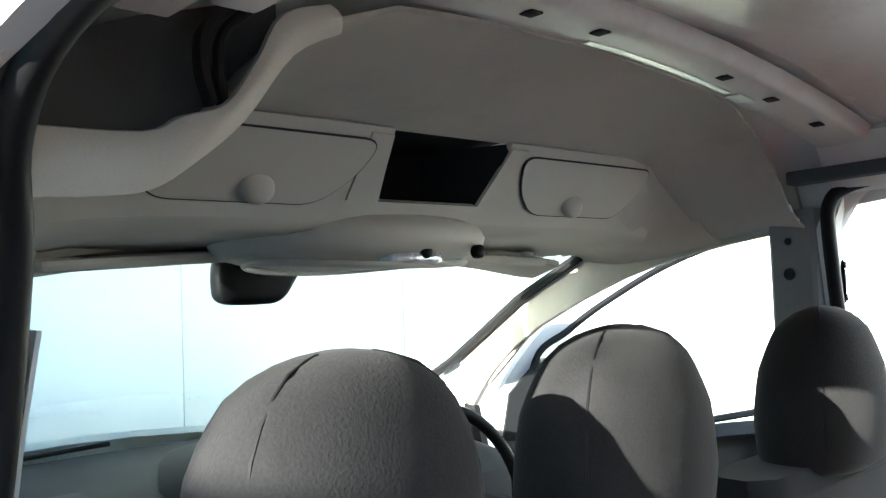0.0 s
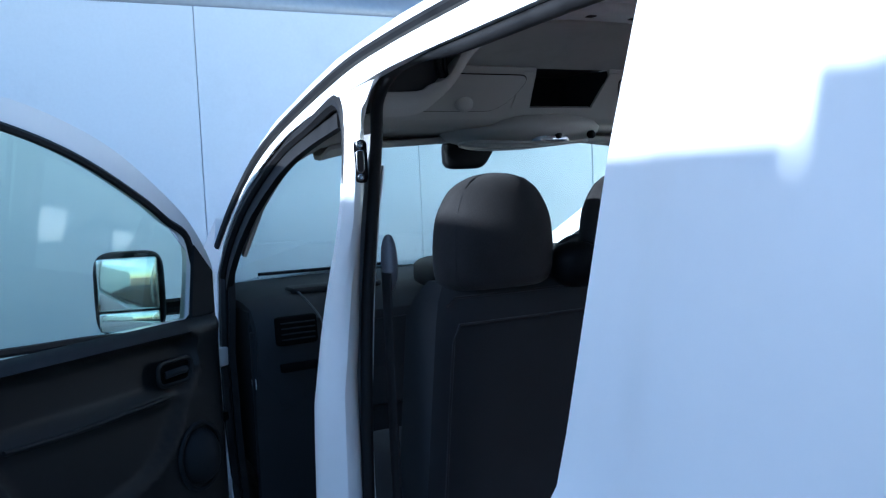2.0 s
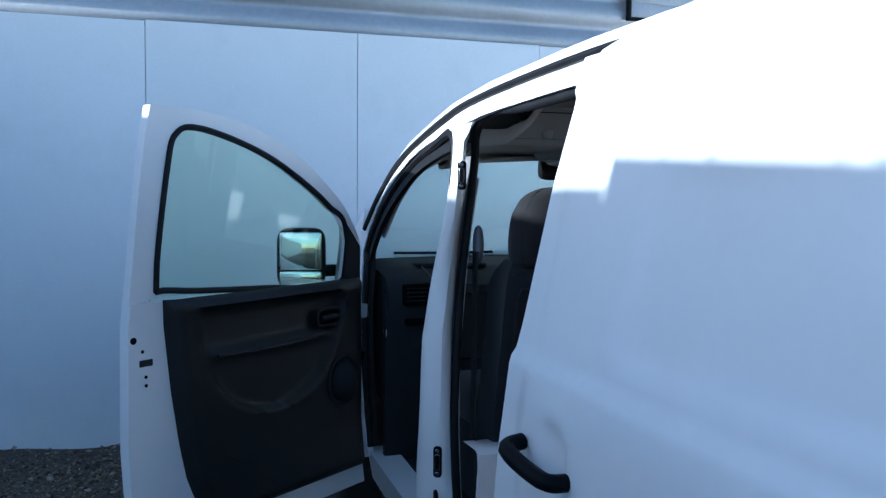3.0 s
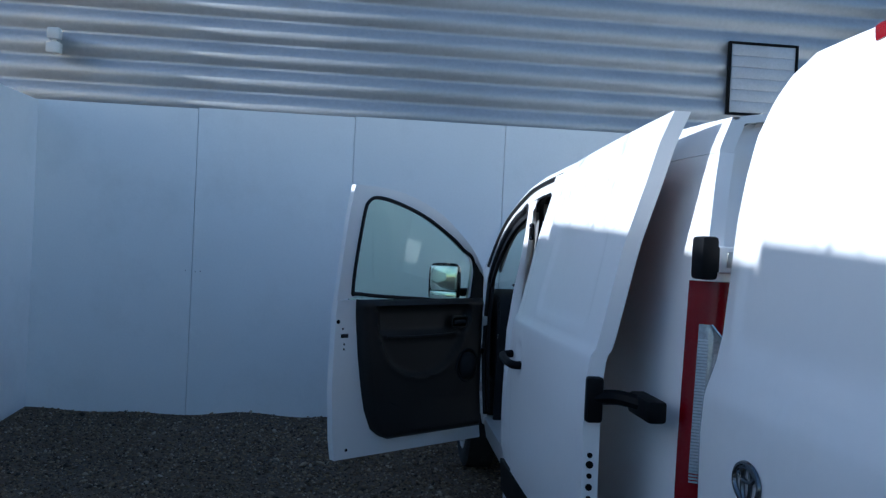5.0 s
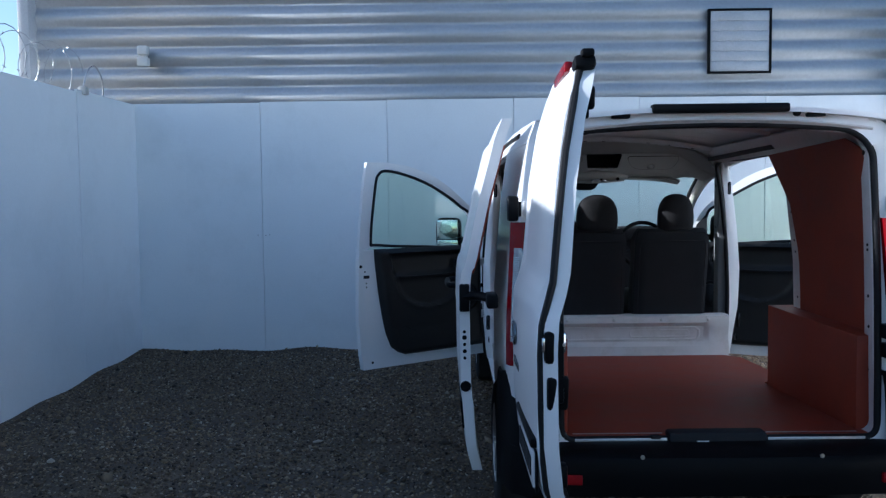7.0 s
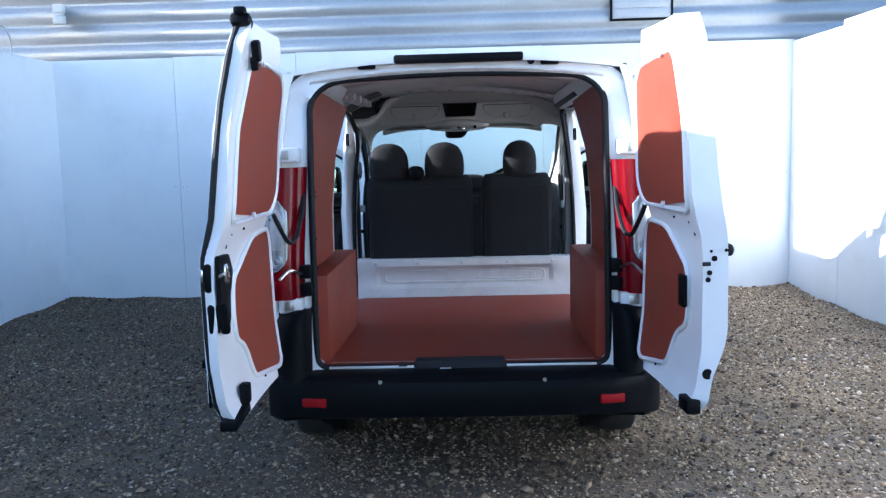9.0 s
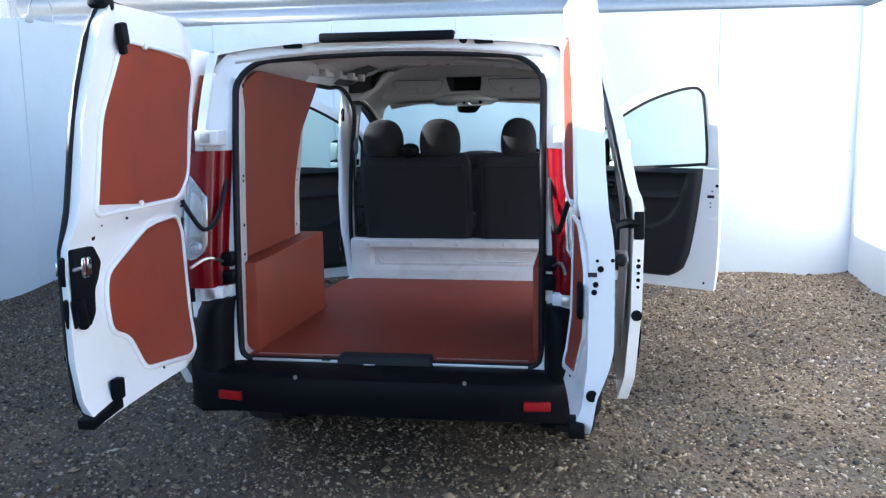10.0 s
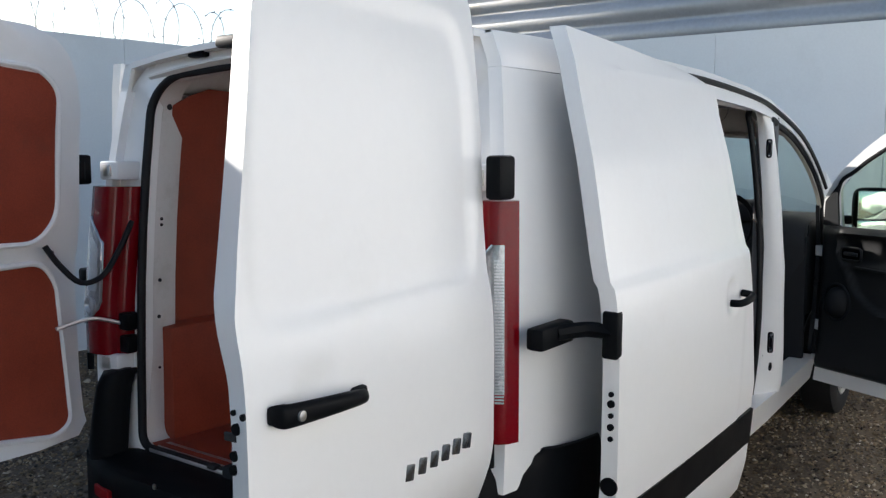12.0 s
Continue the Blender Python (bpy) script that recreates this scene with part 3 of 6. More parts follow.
# roof-edge fittings
for x0, x1 in ((-0.440, -0.360), (0.380, 0.460)):
    part("striker_pocket", box(x0, x1, -0.012, 0.02, 1.878, 1.912, 0.008, m=Matrix.Translation((0, 0.085, 0))), PLASTIC, van)
part("header_trim_bar", box(-0.275, 0.302, 0.05, 0.10, 1.897, 1.935, 0.01), PLASTIC, van)
part("grommet", lathe([(0.017, 0), (0.017, 0.01), (0.01, 0.012)], 14, m=Matrix.Translation((0.336, 0.080, 1.896)) @ pose(0, 0, 0, 0, 0, -90)), PLASTIC, van)

# rear bumper
plan = [(-0.915, 0.42), (-0.925, 0.25), (-0.915, 0.08), (-0.88, -0.05), (-0.80, -0.13), (-0.66, -0.165), (-0.3, -0.18), (0, -0.183)]
plan += [(-x, y) for x, y in plan[-2::-1]]
def along(path):
    out = []
    for i, (x, y) in enumerate(path):
        a, b = Vector(path[max(0, i - 1)]), Vector(path[min(len(path) - 1, i + 1)])
        d = (b - a).normalized()
        out.append(Vector((-d.y, d.x)))
    return out


nrm = along(plan)
prof = [(0.325, -0.07), (0.34, -0.02), (0.40, 0.0), (0.47, 0.0), (0.50, -0.012), (0.513, -0.045), (0.522, -0.10), (0.526, -0.175)]
ease = lambda x: min(1, max(0, (0.76 - abs(x)) / 0.12))
grid = [[Vector((x - n.x * o * ease(x), y - n.y * o * ease(x), z)) for z, o in prof] for (x, y), n in zip(plan, nrm)]
part("rear_bumper", shell(grid, [[p + Vector((n.x * 0.03, n.y * 0.03, 0)) for p in row] for row, n in zip(grid, nrm)]), PLASTIC, van)
for s in (-1, 1):
    path = resample(smooth_line([(s * abs(x), y, 0) for x, y in plan[:5]] + [(s * 0.745, -0.14, 0), (s * 0.70, -0.12, 0), (s * 0.685, -0.07, 0)], 28), 20)
    rows = []
    for z, o in ((0.49, 0.004), (0.54, 0.006), (0.60, 0.012), (0.68, 0.02), (0.755, 0.03), (0.795, 0.045), (0.812, 0.07), (0.815, 0.10)):
        row = []
        for p in path:
            k = min(1, max(0, (0.12 - p.y) / 0.12))
            x = abs(p.x) - o * (0.2 + 0.8 * k) * min(1, max(0, (abs(p.x) - 0.68) / 0.12))
            row.append(Vector((s * max(x, 0.682), p.y + o * k, z - 0.05 * max(0, (p.y - 0.05) / 0.37))))
        rows.append(row)
    part("bumper_corner", shell(rows, [[p + Vector((-s * 0.006, 0.02, -0.004)) for p in r] for r in rows]), PLASTIC, van)
    part("rear_reflector", box(-0.055, 0.055, -0.012, 0.012, -0.02, 0.02, 0.006, m=Matrix.Translation((s * 0.655, -0.161, 0.415)) @ pose(0, 0, 0, 0, 0, s * 10)), REFLECTOR, van)
step = part("step_plate", box(-0.215, 0.195, -0.022, 0.06, 0.49, 0.562, 0.012), TRIM_GREY, van)
part("latch_plate", box(-0.100, -0.050, -0.028, -0.018, 0.508, 0.529, 0.002), ALU, step)
for x0, x1 in ((-0.61, -0.22), (0.2, 0.61)):
    part("sill_strip", box(x0, x1, -0.01, 0.08, 0.52, 0.538, 0.004), ALU, van)
part("towing_eye_cover", box(-0.29, -0.25, -0.02, 0.01, 0.535, 0.55, 0.004), HOLE, van)
for x in (-0.36, 0.36):
    part("bumper_screw", lathe([(0.009, 0), (0.009, 0.004)], 10, m=Matrix.Translation((x, -0.168, 0.505)) @ pose(0, 0, 0, 0, 0, -90)), STEEL, van)

# tail lamps, hinges and check arms
for s in (-1, 1):
    # shallow lamp wrapped round the rear corner
    flat = lambda y: (y + 0.05) * 0.62 - 0.02
    plan_l = [(0.737, -0.05), (0.742, -0.10), (0.757, -0.128), (0.79, -0.142), (0.835, -0.143), (0.866, -0.128), (0.885, -0.10), (0.897, -0.05)]
    rows = [[Vector((s * (x - interp(z, [(0.85, 0), (1.0, 0.0), (1.45, 0.025)])), flat(y) + interp(z, [(0.85, 0), (1.0, 0.0), (1.45, 0.035)]), z)) for x, y in plan_l] for z in (0.860, 0.872, 0.95, 1.05, 1.15, 1.25, 1.35, 1.44, 1.45)]
    lamp = part("tail_lamp", shell(rows, [[Vector((p.x - s * 0.03, p.y + 0.04, p.z)) for p in r] for r in rows]), RED_LENS, van, "red tail lamp with clear reversing lens")
    lean = lambda x, z, o: Vector((s * (x - interp(z, [(0.85, 0), (1.0, 0.0), (1.45, 0.025)])), flat(interp(x, [(0.742, -0.10), (0.757, -0.128), (0.79, -0.142), (0.835, -0.143), (0.866, -0.128), (0.887, -0.10)])) + interp(z, [(1.0, 0.0), (1.45, 0.035)]) - o, z))
    # clear wedge: slanting upper edge, rounded foot
    wedge = [(0.985, 0.842), (0.995, 0.810), (1.02, 0.785), (1.05, 0.772), (1.15, 0.775), (1.255, 0.780), (1.30, 0.815), (1.345, 0.855)]
    rows = [[lean(a + (0.880 - a) * f, z, 0.004) for f in (0, 0.2, 0.4, 0.6, 0.8, 1)] for z, a in wedge]
    part("reversing_lens", shell(rows, [[p + Vector((-s * 0.008, 0.008, 0)) for p in r] for r in rows]), LAMP_BOWL, lamp)
    part("lens_rim", tube([lean(a, z, 0.005) for z, a in wedge], 0.0035, 6), CLEAR_LENS, lamp)
    rows = [[lean(a + (0.846 - a) * f, z, 0.007) for f in (0, 0.35, 0.7, 1)] for z, a in ((1.085, 0.790), (1.10, 0.786), (1.22, 0.790), (1.255, 0.806), (1.275, 0.828))]
    part("turn_lens", shell(rows, [[p + Vector((0, 0.003, 0)) for p in r] for r in rows]), CLEAR_LENS, lamp)
    part("bulb_ring", lathe([(0.032, 0), (0.032, 0.008), (0.027, 0.010), (0.024, 0.004), (0.019, 0.008), (0.015, 0.003), (0.006, 0.006)], 24, m=Matrix.Translation(lean(0.814, 1.035, 0.004)) @ pose(0, 0, 0, 0, 0, -90)), CLEAR_LENS, lamp)
    ribs = bmesh.new()
    for k in range(46):
        z = 0.965 + 0.0076 * k
        dx, dy = interp(z, [(0.85, 0), (1.0, 0.0), (1.45, 0.025)]), interp(z, [(1.0, 0.0), (1.45, 0.035)])
        box(-0.012, 0.012, -0.002, 0.002, -0.0022, 0.0022, 0, bm=ribs, m=Matrix.Translation((s * (0.8700 - dx), flat(-0.129) + dy, z)) @ pose(0, 0, 0, 0, 0, s * 31))
    part("lens_ribs", ribs, CLEAR_LENS, lamp, smooth=0)
    ORIGIN = Vector((0, 0, 0))
    for z in (1.505, 0.83):
        hinge = part("door_hinge", box(-0.055, 0.055, -0.05, 0.05, -0.033, 0.033, 0.008, m=Matrix.Translation((s * 0.765, -0.005 + (0.035 if z > 1 else 0), z))), PAINT, van)
        part("hinge_recess", box(-0.022, 0.022, -0.004, 0.004, -0.02, 0.02, 0.002, m=Matrix.Translation((s * 0.770, -0.056 + (0.035 if z > 1 else 0), z))), STEEL, hinge)
        part("hinge_pin", tube([(s * 0.845, -0.07, z - 0.03), (s * 0.845, -0.07, z + 0.03)], 0.012, 8), PLASTIC, hinge)
    part("hinge_cover", box(-0.022, 0.022, -0.036, 0.036, -0.052, 0.052, 0.01, m=Matrix.Translation((s * 0.868, -0.066, 1.508))), PLASTIC, van)
    pts = [(s * 0.70, 0.02, 1.33), (s * 0.70, -0.03, 1.24), (s * 0.715, -0.09, 1.15), (s * 0.735, -0.16, 1.13), (s * 0.755, -0.22, 1.19), (s * 0.775, -0.26, 1.26)]
    part("door_loom", tube(smooth_line(pts, 24), 0.010, 8), RUBBER, van)
    for z in (0.98, 0.90):
        part("check_bracket", box(-0.025, 0.025, -0.035, 0.02, -0.03, 0.03, 0.006, m=Matrix.Translation((s * 0.695, 0.0, z))), PLASTIC, van)
    part("check_strap", tube(smooth_line([(s * 0.71, -0.02, 0.97), (s * 0.745, -0.12, 1.0), (s * 0.765, -0.24, 0.98)], 12), 0.007, 6), STEEL, van)

# wheels
def wheel(x, y, s):
    w = part("wheel", lathe([(0.20, -0.09), (0.20, 0.08), (0.17, 0.085)], 32, m=Matrix.Translation((x, y, 0.288)) @ Matrix.Diagonal((s, 1, 1, 1))), PLASTIC, van)
    part("tyre", lathe([(0.19, -0.095), (0.25, -0.105), (0.30, -0.10), (0.322, -0.085), (0.327, -0.04), (0.327, 0.04), (0.322, 0.085), (0.30, 0.10), (0.25, 0.106), (0.205, 0.10), (0.20, 0.085)], 48, m=Matrix.Translation((x, y, 0.288)) @ Matrix.Diagonal((s, 1, 1, 1))), TYRE, w)
    bm = lathe([(0.20, 0.07), (0.208, 0.095), (0.195, 0.102), (0.175, 0.08), (0.12, 0.06), (0.07, 0.085), (0.03, 0.09)], 40, m=Matrix.Translation((x, y, 0.288)) @ Matrix.Diagonal((s, 1, 1, 1)))
    for k in range(7):
        box(0.075, 0.10, -0.018, 0.018, 0.05, 0.19, 0.006, bm=bm, m=Matrix.Translation((x, y, 0.288)) @ Matrix.Diagonal((s, 1, 1, 1)) @ pose(0, 0, 0, 360 * k / 7, 0, 0))
    part("rim", bm, STEEL, w, "silver wheel trim")


for s in (-1, 1):
    wheel(s * 0.80, 0.82, s)
    wheel(s * 0.79, 3.92, s)
    part("wheel_tub", lathe([(0.36, -0.09), (0.36, 0.12)], 24, m=Matrix.Translation((s * 0.72, 0.82, 0.34)) @ Matrix.Diagonal((s, 1, 1, 1))), PLASTIC, van)
part("underbody", box(-0.78, 0.78, 0.0, 4.5, 0.33, 0.37, 0.01), PLASTIC, van)

# ---- load space ----
outline = [(-0.645, 0.03), (0.645, 0.03), (0.645, 0.10), (0.63, 0.12), (0.63, 1.22), (0.80, 1.24), (0.80, 2.12), (0.70, 2.25), (-0.70, 2.25), (-0.80, 2.12), (-0.80, 1.24), (-0.63, 1.22), (-0.63, 0.12), (-0.645, 0.10)]
bm = plate(outline, (1, 0, 0), (0, 1, -0.034), (0, 0, 0.524), 0.016)
part("load_floor", bm, PLY, van, "red-brown coated plywood load floor")
for s in (-1, 1):
    bm = box(min(s * 0.86, s * 0.622), max(s * 0.86, s * 0.622), 0.11, 1.15, 0.49, 0.942, 0.004)
    part("wheel_arch_box", bm, PLY, van, "red-brown plywood wheel arch box")
    cols = 10
    lo = resample([(0, 0.13, 0.60), (0, 0.13, 1.5), (0, 0.145, 1.66), (0, 0.19, 1.75), (0, 0.34, 1.80)], 16)
    hi = resample([(0, 0.965, 0.60), (0, 0.967, 0.974), (0, 1.0, 1.25), (0, 1.075, 1.49), (0, 1.28, 1.765)], 16)
    rows = [[a.lerp(b, j / cols) for j in range(cols + 1)] for a, b in zip(lo, hi)]
    rows = [[Vector((s * interp(p.z, [(0.5, 0.725), (1.2, 0.725), (1.5, 0.705), (1.8, 0.655)]), p.y, p.z)) for p in r] for r in rows]
    part("side_ply_panel", shell(rows, [[p + Vector((s * 0.008, 0, 0)) for p in r] for r in rows]), PLY, van, "red-brown plywood side lining")
    # bare flange in front of the lining
    rows = [[Vector((s * interp(z, [(0.9, 0.736), (1.2, 0.736), (1.5, 0.717)]), y, z)) for y in (a, (a + b) / 2, b)] for a, b, z in ((0.93, 1.085, 0.94), (0.96, 1.105, 1.2), (1.0, 1.14, 1.42), (1.05, 1.165, 1.54))]
    part("pillar_flange", shell(rows, [[p + Vector((s * 0.01, 0, 0)) for p in r] for r in rows]), PAINT_IN, van)
    for y, z in ((1.095, 1.45), (1.07, 1.30), (1.06, 1.24), (1.03, 1.0)):
        part("fixing_hole", lathe([(0.006, 0), (0.006, 0.002)], 8, m=Matrix.Translation((s * (interp(z, [(0.9, 0.736), (1.2, 0.736), (1.5, 0.717)]) - 0.001), y, z)) @ Matrix.Diagonal((-s, 1, 1, 1))), HOLE, van)
    # upper inner rail over the side opening, with the dark slide track
    rows = [[Vector((s * x, y, z - 0.012 * y)) for x, z in ((0.76, 1.785), (0.71, 1.79), (0.67, 1.83), (0.64, 1.88))] for y in ((0.1, 0.6, 1.2, 1.8, 2.36) if s > 0 else (0.1, 0.4, 0.7, 1.0, 1.2))]
    part("cant_rail", shell(rows, [[p + Vector((s * 0.02, 0, 0.015)) for p in r] for r in rows]), PAINT_IN, van)
    if s > 0:
        part("slide_track", box(-0.02, 0.02, 1.25, 2.43, -0.013, 0.013, 0.004, m=Matrix.Translation((0.685, 0, 1.838)) @ pose(0, 0, 0, -1.2, 0, 0)), TRACK_AND_SHADE, van)
# upper slide rail of the passenger side, with its brackets
rail = part("slide_rail", box(-0.70, -0.655, 1.20, 2.27, 1.812, 1.834, 0.004), PAINT_IN, van, "bare metal slide rail with brackets")
for y in (1.32, 1.62, 1.92, 2.18):
    part("rail_bracket", box(-0.655, -0.615, y - 0.03, y + 0.03, 1.806, 1.850, 0.006), PAINT_IN, rail)
    part("rail_bolt", lathe([(0.009, 0), (0.009, 0.006), (0.005, 0.009)], 8, m=Matrix.Translation((-0.635, y - 0.030, 1.828)) @ pose(0, 0, 0, 0, 0, -90)), STEEL, rail)
# riser under the seats
prof = [(2.37, 0.732), (2.26, 0.735), (2.24, 0.727), (2.235, 0.685), (2.27, 0.655), (2.28, 0.59), (2.27, 0.55), (2.235, 0.525), (2.225, 0.45)]
rows = [[Vector((x, y - (0.03 if abs(x) > 0.62 else 0) * (1 if 0.54 < z < 0.67 else 0), z)) for y, z in prof] for x in (-0.76, -0.68, -0.63, -0.60, -0.3, 0, 0.3, 0.60, 0.63, 0.68, 0.76)]
riser = part("seat_riser", shell(rows, [[p + Vector((0, 0.015, -0.002)) for p in r] for r in rows]), PAINT_IN, van, "white pressed-steel riser below the seats")
for x in (-0.63, -0.33, -0.015, 0.305, 0.62):
    part("bolt", lathe([(0.012, 0), (0.012, 0.008), (0.006, 0.012)], 8, m=Matrix.Translation((x, 2.239, 0.707)) @ pose(0, 0, 0, 0, 0, -90)), STEEL, riser)
ring = rounded([(-0.57, 0.565), (0.57, 0.565), (0.57, 0.648), (-0.57, 0.648)], 0.04, 5)
part("pressed_bead", tube([(x, 2.277, z) for x, z in resample2(ring, 70)], 0.010, 8, closed=True), PAINT_IN, riser)
ring = rounded([(0.10, 0.583), (0.50, 0.583), (0.50, 0.630), (0.10, 0.630)], 0.022, 5)
part("pressed_bead", tube([(x, 2.278, z) for x, z in resample2(ring, 50)], 0.006, 8, closed=True), PAINT_IN, riser)
# roof bows and lining of the bare roof
for y, w, h in ((0.5, 0.07, 0.025), (1.3, 0.07, 0.025)):
    rows = [[Vector((u * 0.70, y + d, roof_z(u * 0.70, y) - 0.022 - e)) for d, e in ((-w, 0.0), (-w * 0.6, h), (w * 0.6, h), (w, 0.0))] for u in us]
    part("roof_bow", shell(rows, [[p + Vector((0, 0, 0.004)) for p in r] for r in rows]), PAINT_IN, van)
rows = [[Vector((u * 0.72, y, roof_z(u * 0.72, y) - 0.024)) for y in (0.08, 0.6, 1.1, 1.7, 2.25)] for u in us]
part("roof_inside", shell(rows, [[p + Vector((0, 0, 0.003)) for p in r] for r in rows]), PAINT_IN, van)
bow_z = lambda x: 1.910 - (0.04 * x + 0.12 * x * x if x > 0 else 0.0)
rows = [[Vector((x, y, bow_z(x) + e)) for y, e in ((2.258, 0.022), (2.268, 0.006), (2.276, 0.002), (2.302, 0.003), (2.326, 0.0), (2.355, 0.002), (2.372, 0.015))] for x in (u * (0.66 if u > 0 else 0.56) for u in us)]
bow = part("main_roof_bow", shell(rows, [[p + Vector((0, 0, 0.006)) for p in r] for r in rows]), PAINT_IN, van, "grey primed roof cross member with square holes")
for x in (-0.50, -0.35, -0.20, -0.072, 0.226, 0.367, 0.526):
    part("square_hole", box(-0.010, 0.010, -0.010, 0.010, -0.002, 0.002, 0.001, m=Matrix.Translation((x, 2.302, bow_z(x) + 0.002)) @ pose(0, 0, 0, 0, math.degrees(0.04 + 0.24 * x) if x > 0 else 0, 0)), HOLE, bow)
strip = [[Vector((x, y, bow_z(x) - 0.002)) for y in (2.327, 2.338)] for x in (-0.06, 0.01, 0.08, 0.15, 0.22, 0.285)]
part("bonding_strip", shell(strip, [[p + Vector((0, 0, 0.002)) for p in r] for r in strip]), STEEL, bow)
strip = [[Vector((x, y, bow_z(x) - 0.003)) for y in (2.318, 2.345)] for x in (0.30, 0.345)]
part("bracket_tab", shell(strip, [[p + Vector((0, 0, 0.002)) for p in r] for r in strip]), STEEL, bow)
hd = [[Vector((u * 0.66, 0.11 + d, 1.815 + 0.045 * (1 - abs(u) ** 2.2) - e)) for d, e in ((-0.03, -0.01), (0.02, 0.02), (0.12, 0.0), (0.14, -0.03))] for u in us]
part("rear_header", shell(hd, [[p + Vector((0, 0, 0.006)) for p in r] for r in hd]), PAINT_IN, van)

# ---- cab: seats, shelf, dash ----
ORIGIN = Vector((0, 0.182, 0.043))  # seats


def headrest(x, parent, w=0.139):
    """A domed cushion: broad flat foot, arched top, full rounded back."""
    foot, high, deep = 1.264, 0.246, 0.088
    wide = [(0, 0.82), (0.04, 0.93), (0.12, 0.985), (0.28, 1.0), (0.48, 0.99), (0.62, 0.95), (0.75, 0.865), (0.86, 0.73), (0.94, 0.54), (0.985, 0.30), (1, 0.10)]
    fat = [(0, 0.70), (0.06, 0.92), (0.3, 1.0), (0.6, 0.92), (0.85, 0.68), (0.95, 0.45), (1, 0.1)]
    def at(a, h):
        c, d = math.cos(a), math.sin(a)
        q = 0.82
        return Vector((x + w * interp(h, wide) * math.copysign(abs(c) ** q, c), 2.088 + deep * interp(h, fat) * math.copysign(abs(d) ** q, d) - 0.012 * h, foot + high * h))
    hs = [0, 0.015, 0.04, 0.08, 0.14, 0.22, 0.32, 0.42, 0.52, 0.62, 0.71, 0.79, 0.86, 0.92, 0.96, 0.985, 1.0]
    bm = bmesh.new()
    rings = [[bm.verts.new(at(2 * math.pi * k / 32, h)) for k in range(32)] for h in hs]
    for P, Q in zip(rings, rings[1:]):
        for k in range(32):
            bm.faces.new((P[k], P[(k + 1) % 32], Q[(k + 1) % 32], Q[k]))
    bm.faces.new(rings[0])
    bm.faces.new(rings[-1])
    hr = part("headrest", bm, FABRIC, parent)
    for s in (-1, 1):
        pts = [at(-math.pi / 2 + s * 1.02, h) + Vector((0, 0.0006, 0)) for h in (0.02, 0.06, 0.14, 0.28, 0.42, 0.56, 0.70, 0.80, 0.88, 0.94, 0.975, 0.99)]
        part("seam", tube(pts, 0.0015, 5), RUBBER, hr)
        part("headrest_post", tube([(x + s * 0.05, 2.10, 1.25), (x + s * 0.05, 2.10, 1.31)], 0.007, 8), STEEL, hr)
    return hr


def seat_back(x0, x1, seat):
    rows_o, rows_i = [], []
    zs = [0.50, 0.60, 0.75, 0.95, 1.10, 1.20, 1.245, 1.270, 1.280]
    for z in zs:
        k = max(0, (z - 1.2) / 0.075)
        ins = 0.03 * k ** 2
        lean = interp(z, [(0.5, 0.12), (0.75, 0.09), (1.2, 0.0), (1.28, 0.0)])
        row = []
        n = 12
        for j in range(n + 1):
            f = j / n
            x = x0 + ins + (x1 - x0 - 2 * ins) * f
            edge = min(f, 1 - f) * (x1 - x0)
            r = max(0, 1 - edge / 0.05) ** 2
            row.append(Vector((x, 2.035 + lean + 0.028 * r + 0.02 * k ** 2, z)))
        rows_o.append(row)
        rows_i.append([p + Vector((0, 0.18 - 0.045 * k - 2 * (p.y - 2.035 - lean) * 0.6, 0)) for p in row])
    part("backrest", shell(rows_o, rows_i), FABRIC_BACK, seat)
    inset = 0.028
    pts = [(x0 + inset, 2.125, 0.62), (x0 + inset, 2.085, 1.0), (x0 + inset, 2.083, 1.16), (x0 + inset + 0.012, 2.083, 1.195)]
    pts += [(x1 - inset - 0.012, 2.083, 1.195), (x1 - inset, 2.083, 1.16), (x1 - inset, 2.085, 1.0), (x1 - inset, 2.125, 0.62)]
    pts = [Vector((p[0], 2.033 + interp(p[2], [(0.5, 0.12), (0.75, 0.09), (1.2, 0.0)]), p[2])) for p in pts]
    part("piping", tube(pts, 0.0035, 6), FABRIC, seat)
    top = [(x0 + 0.02, 2.05, 1.235), (x0 + 0.035, 2.044, 1.252), (x1 - 0.035, 2.044, 1.252), (x1 - 0.02, 2.05, 1.235)]
    part("top_piping", tube(top, 0.003, 6), FABRIC, seat)
    part("cushion", box(x0 + 0.01, x1 - 0.01, 2.20, 2.70, 0.66, 0.82, 0.05, seg=3), FABRIC, seat)
    part("plinth", box(x0 + 0.03, x1 - 0.03, 2.16, 2.62, 0.40, 0.67, 0.01), TRIM, seat)


bench = part("passenger_bench", box(-0.60, 0.03, 2.25, 2.5, 0.42, 0.45, 0.01), TRIM, van, "dark grey cloth double passenger bench with two headrests")
seat_back(-0.675, 0.07, bench)
headrest(-0.515, bench)
headrest(-0.125, bench)
part("belt_guide", blob((-0.325, 2.045, 1.298), (0.062, 0.058, 0.052), (0.85, 0.9), 22, 14), PLASTIC, bench, "smooth black plastic belt outlet dome")
driver = part("driver_seat", box(0.14, 0.58, 2.25, 2.5, 0.42, 0.45, 0.01), TRIM, van, "dark grey cloth driver seat with headrest")
seat_back(0.13, 0.625, driver)
headrest(0.403, driver, 0.119)

ORIGIN = Vector((0, 0.03, -0.002))  # shelf and lining
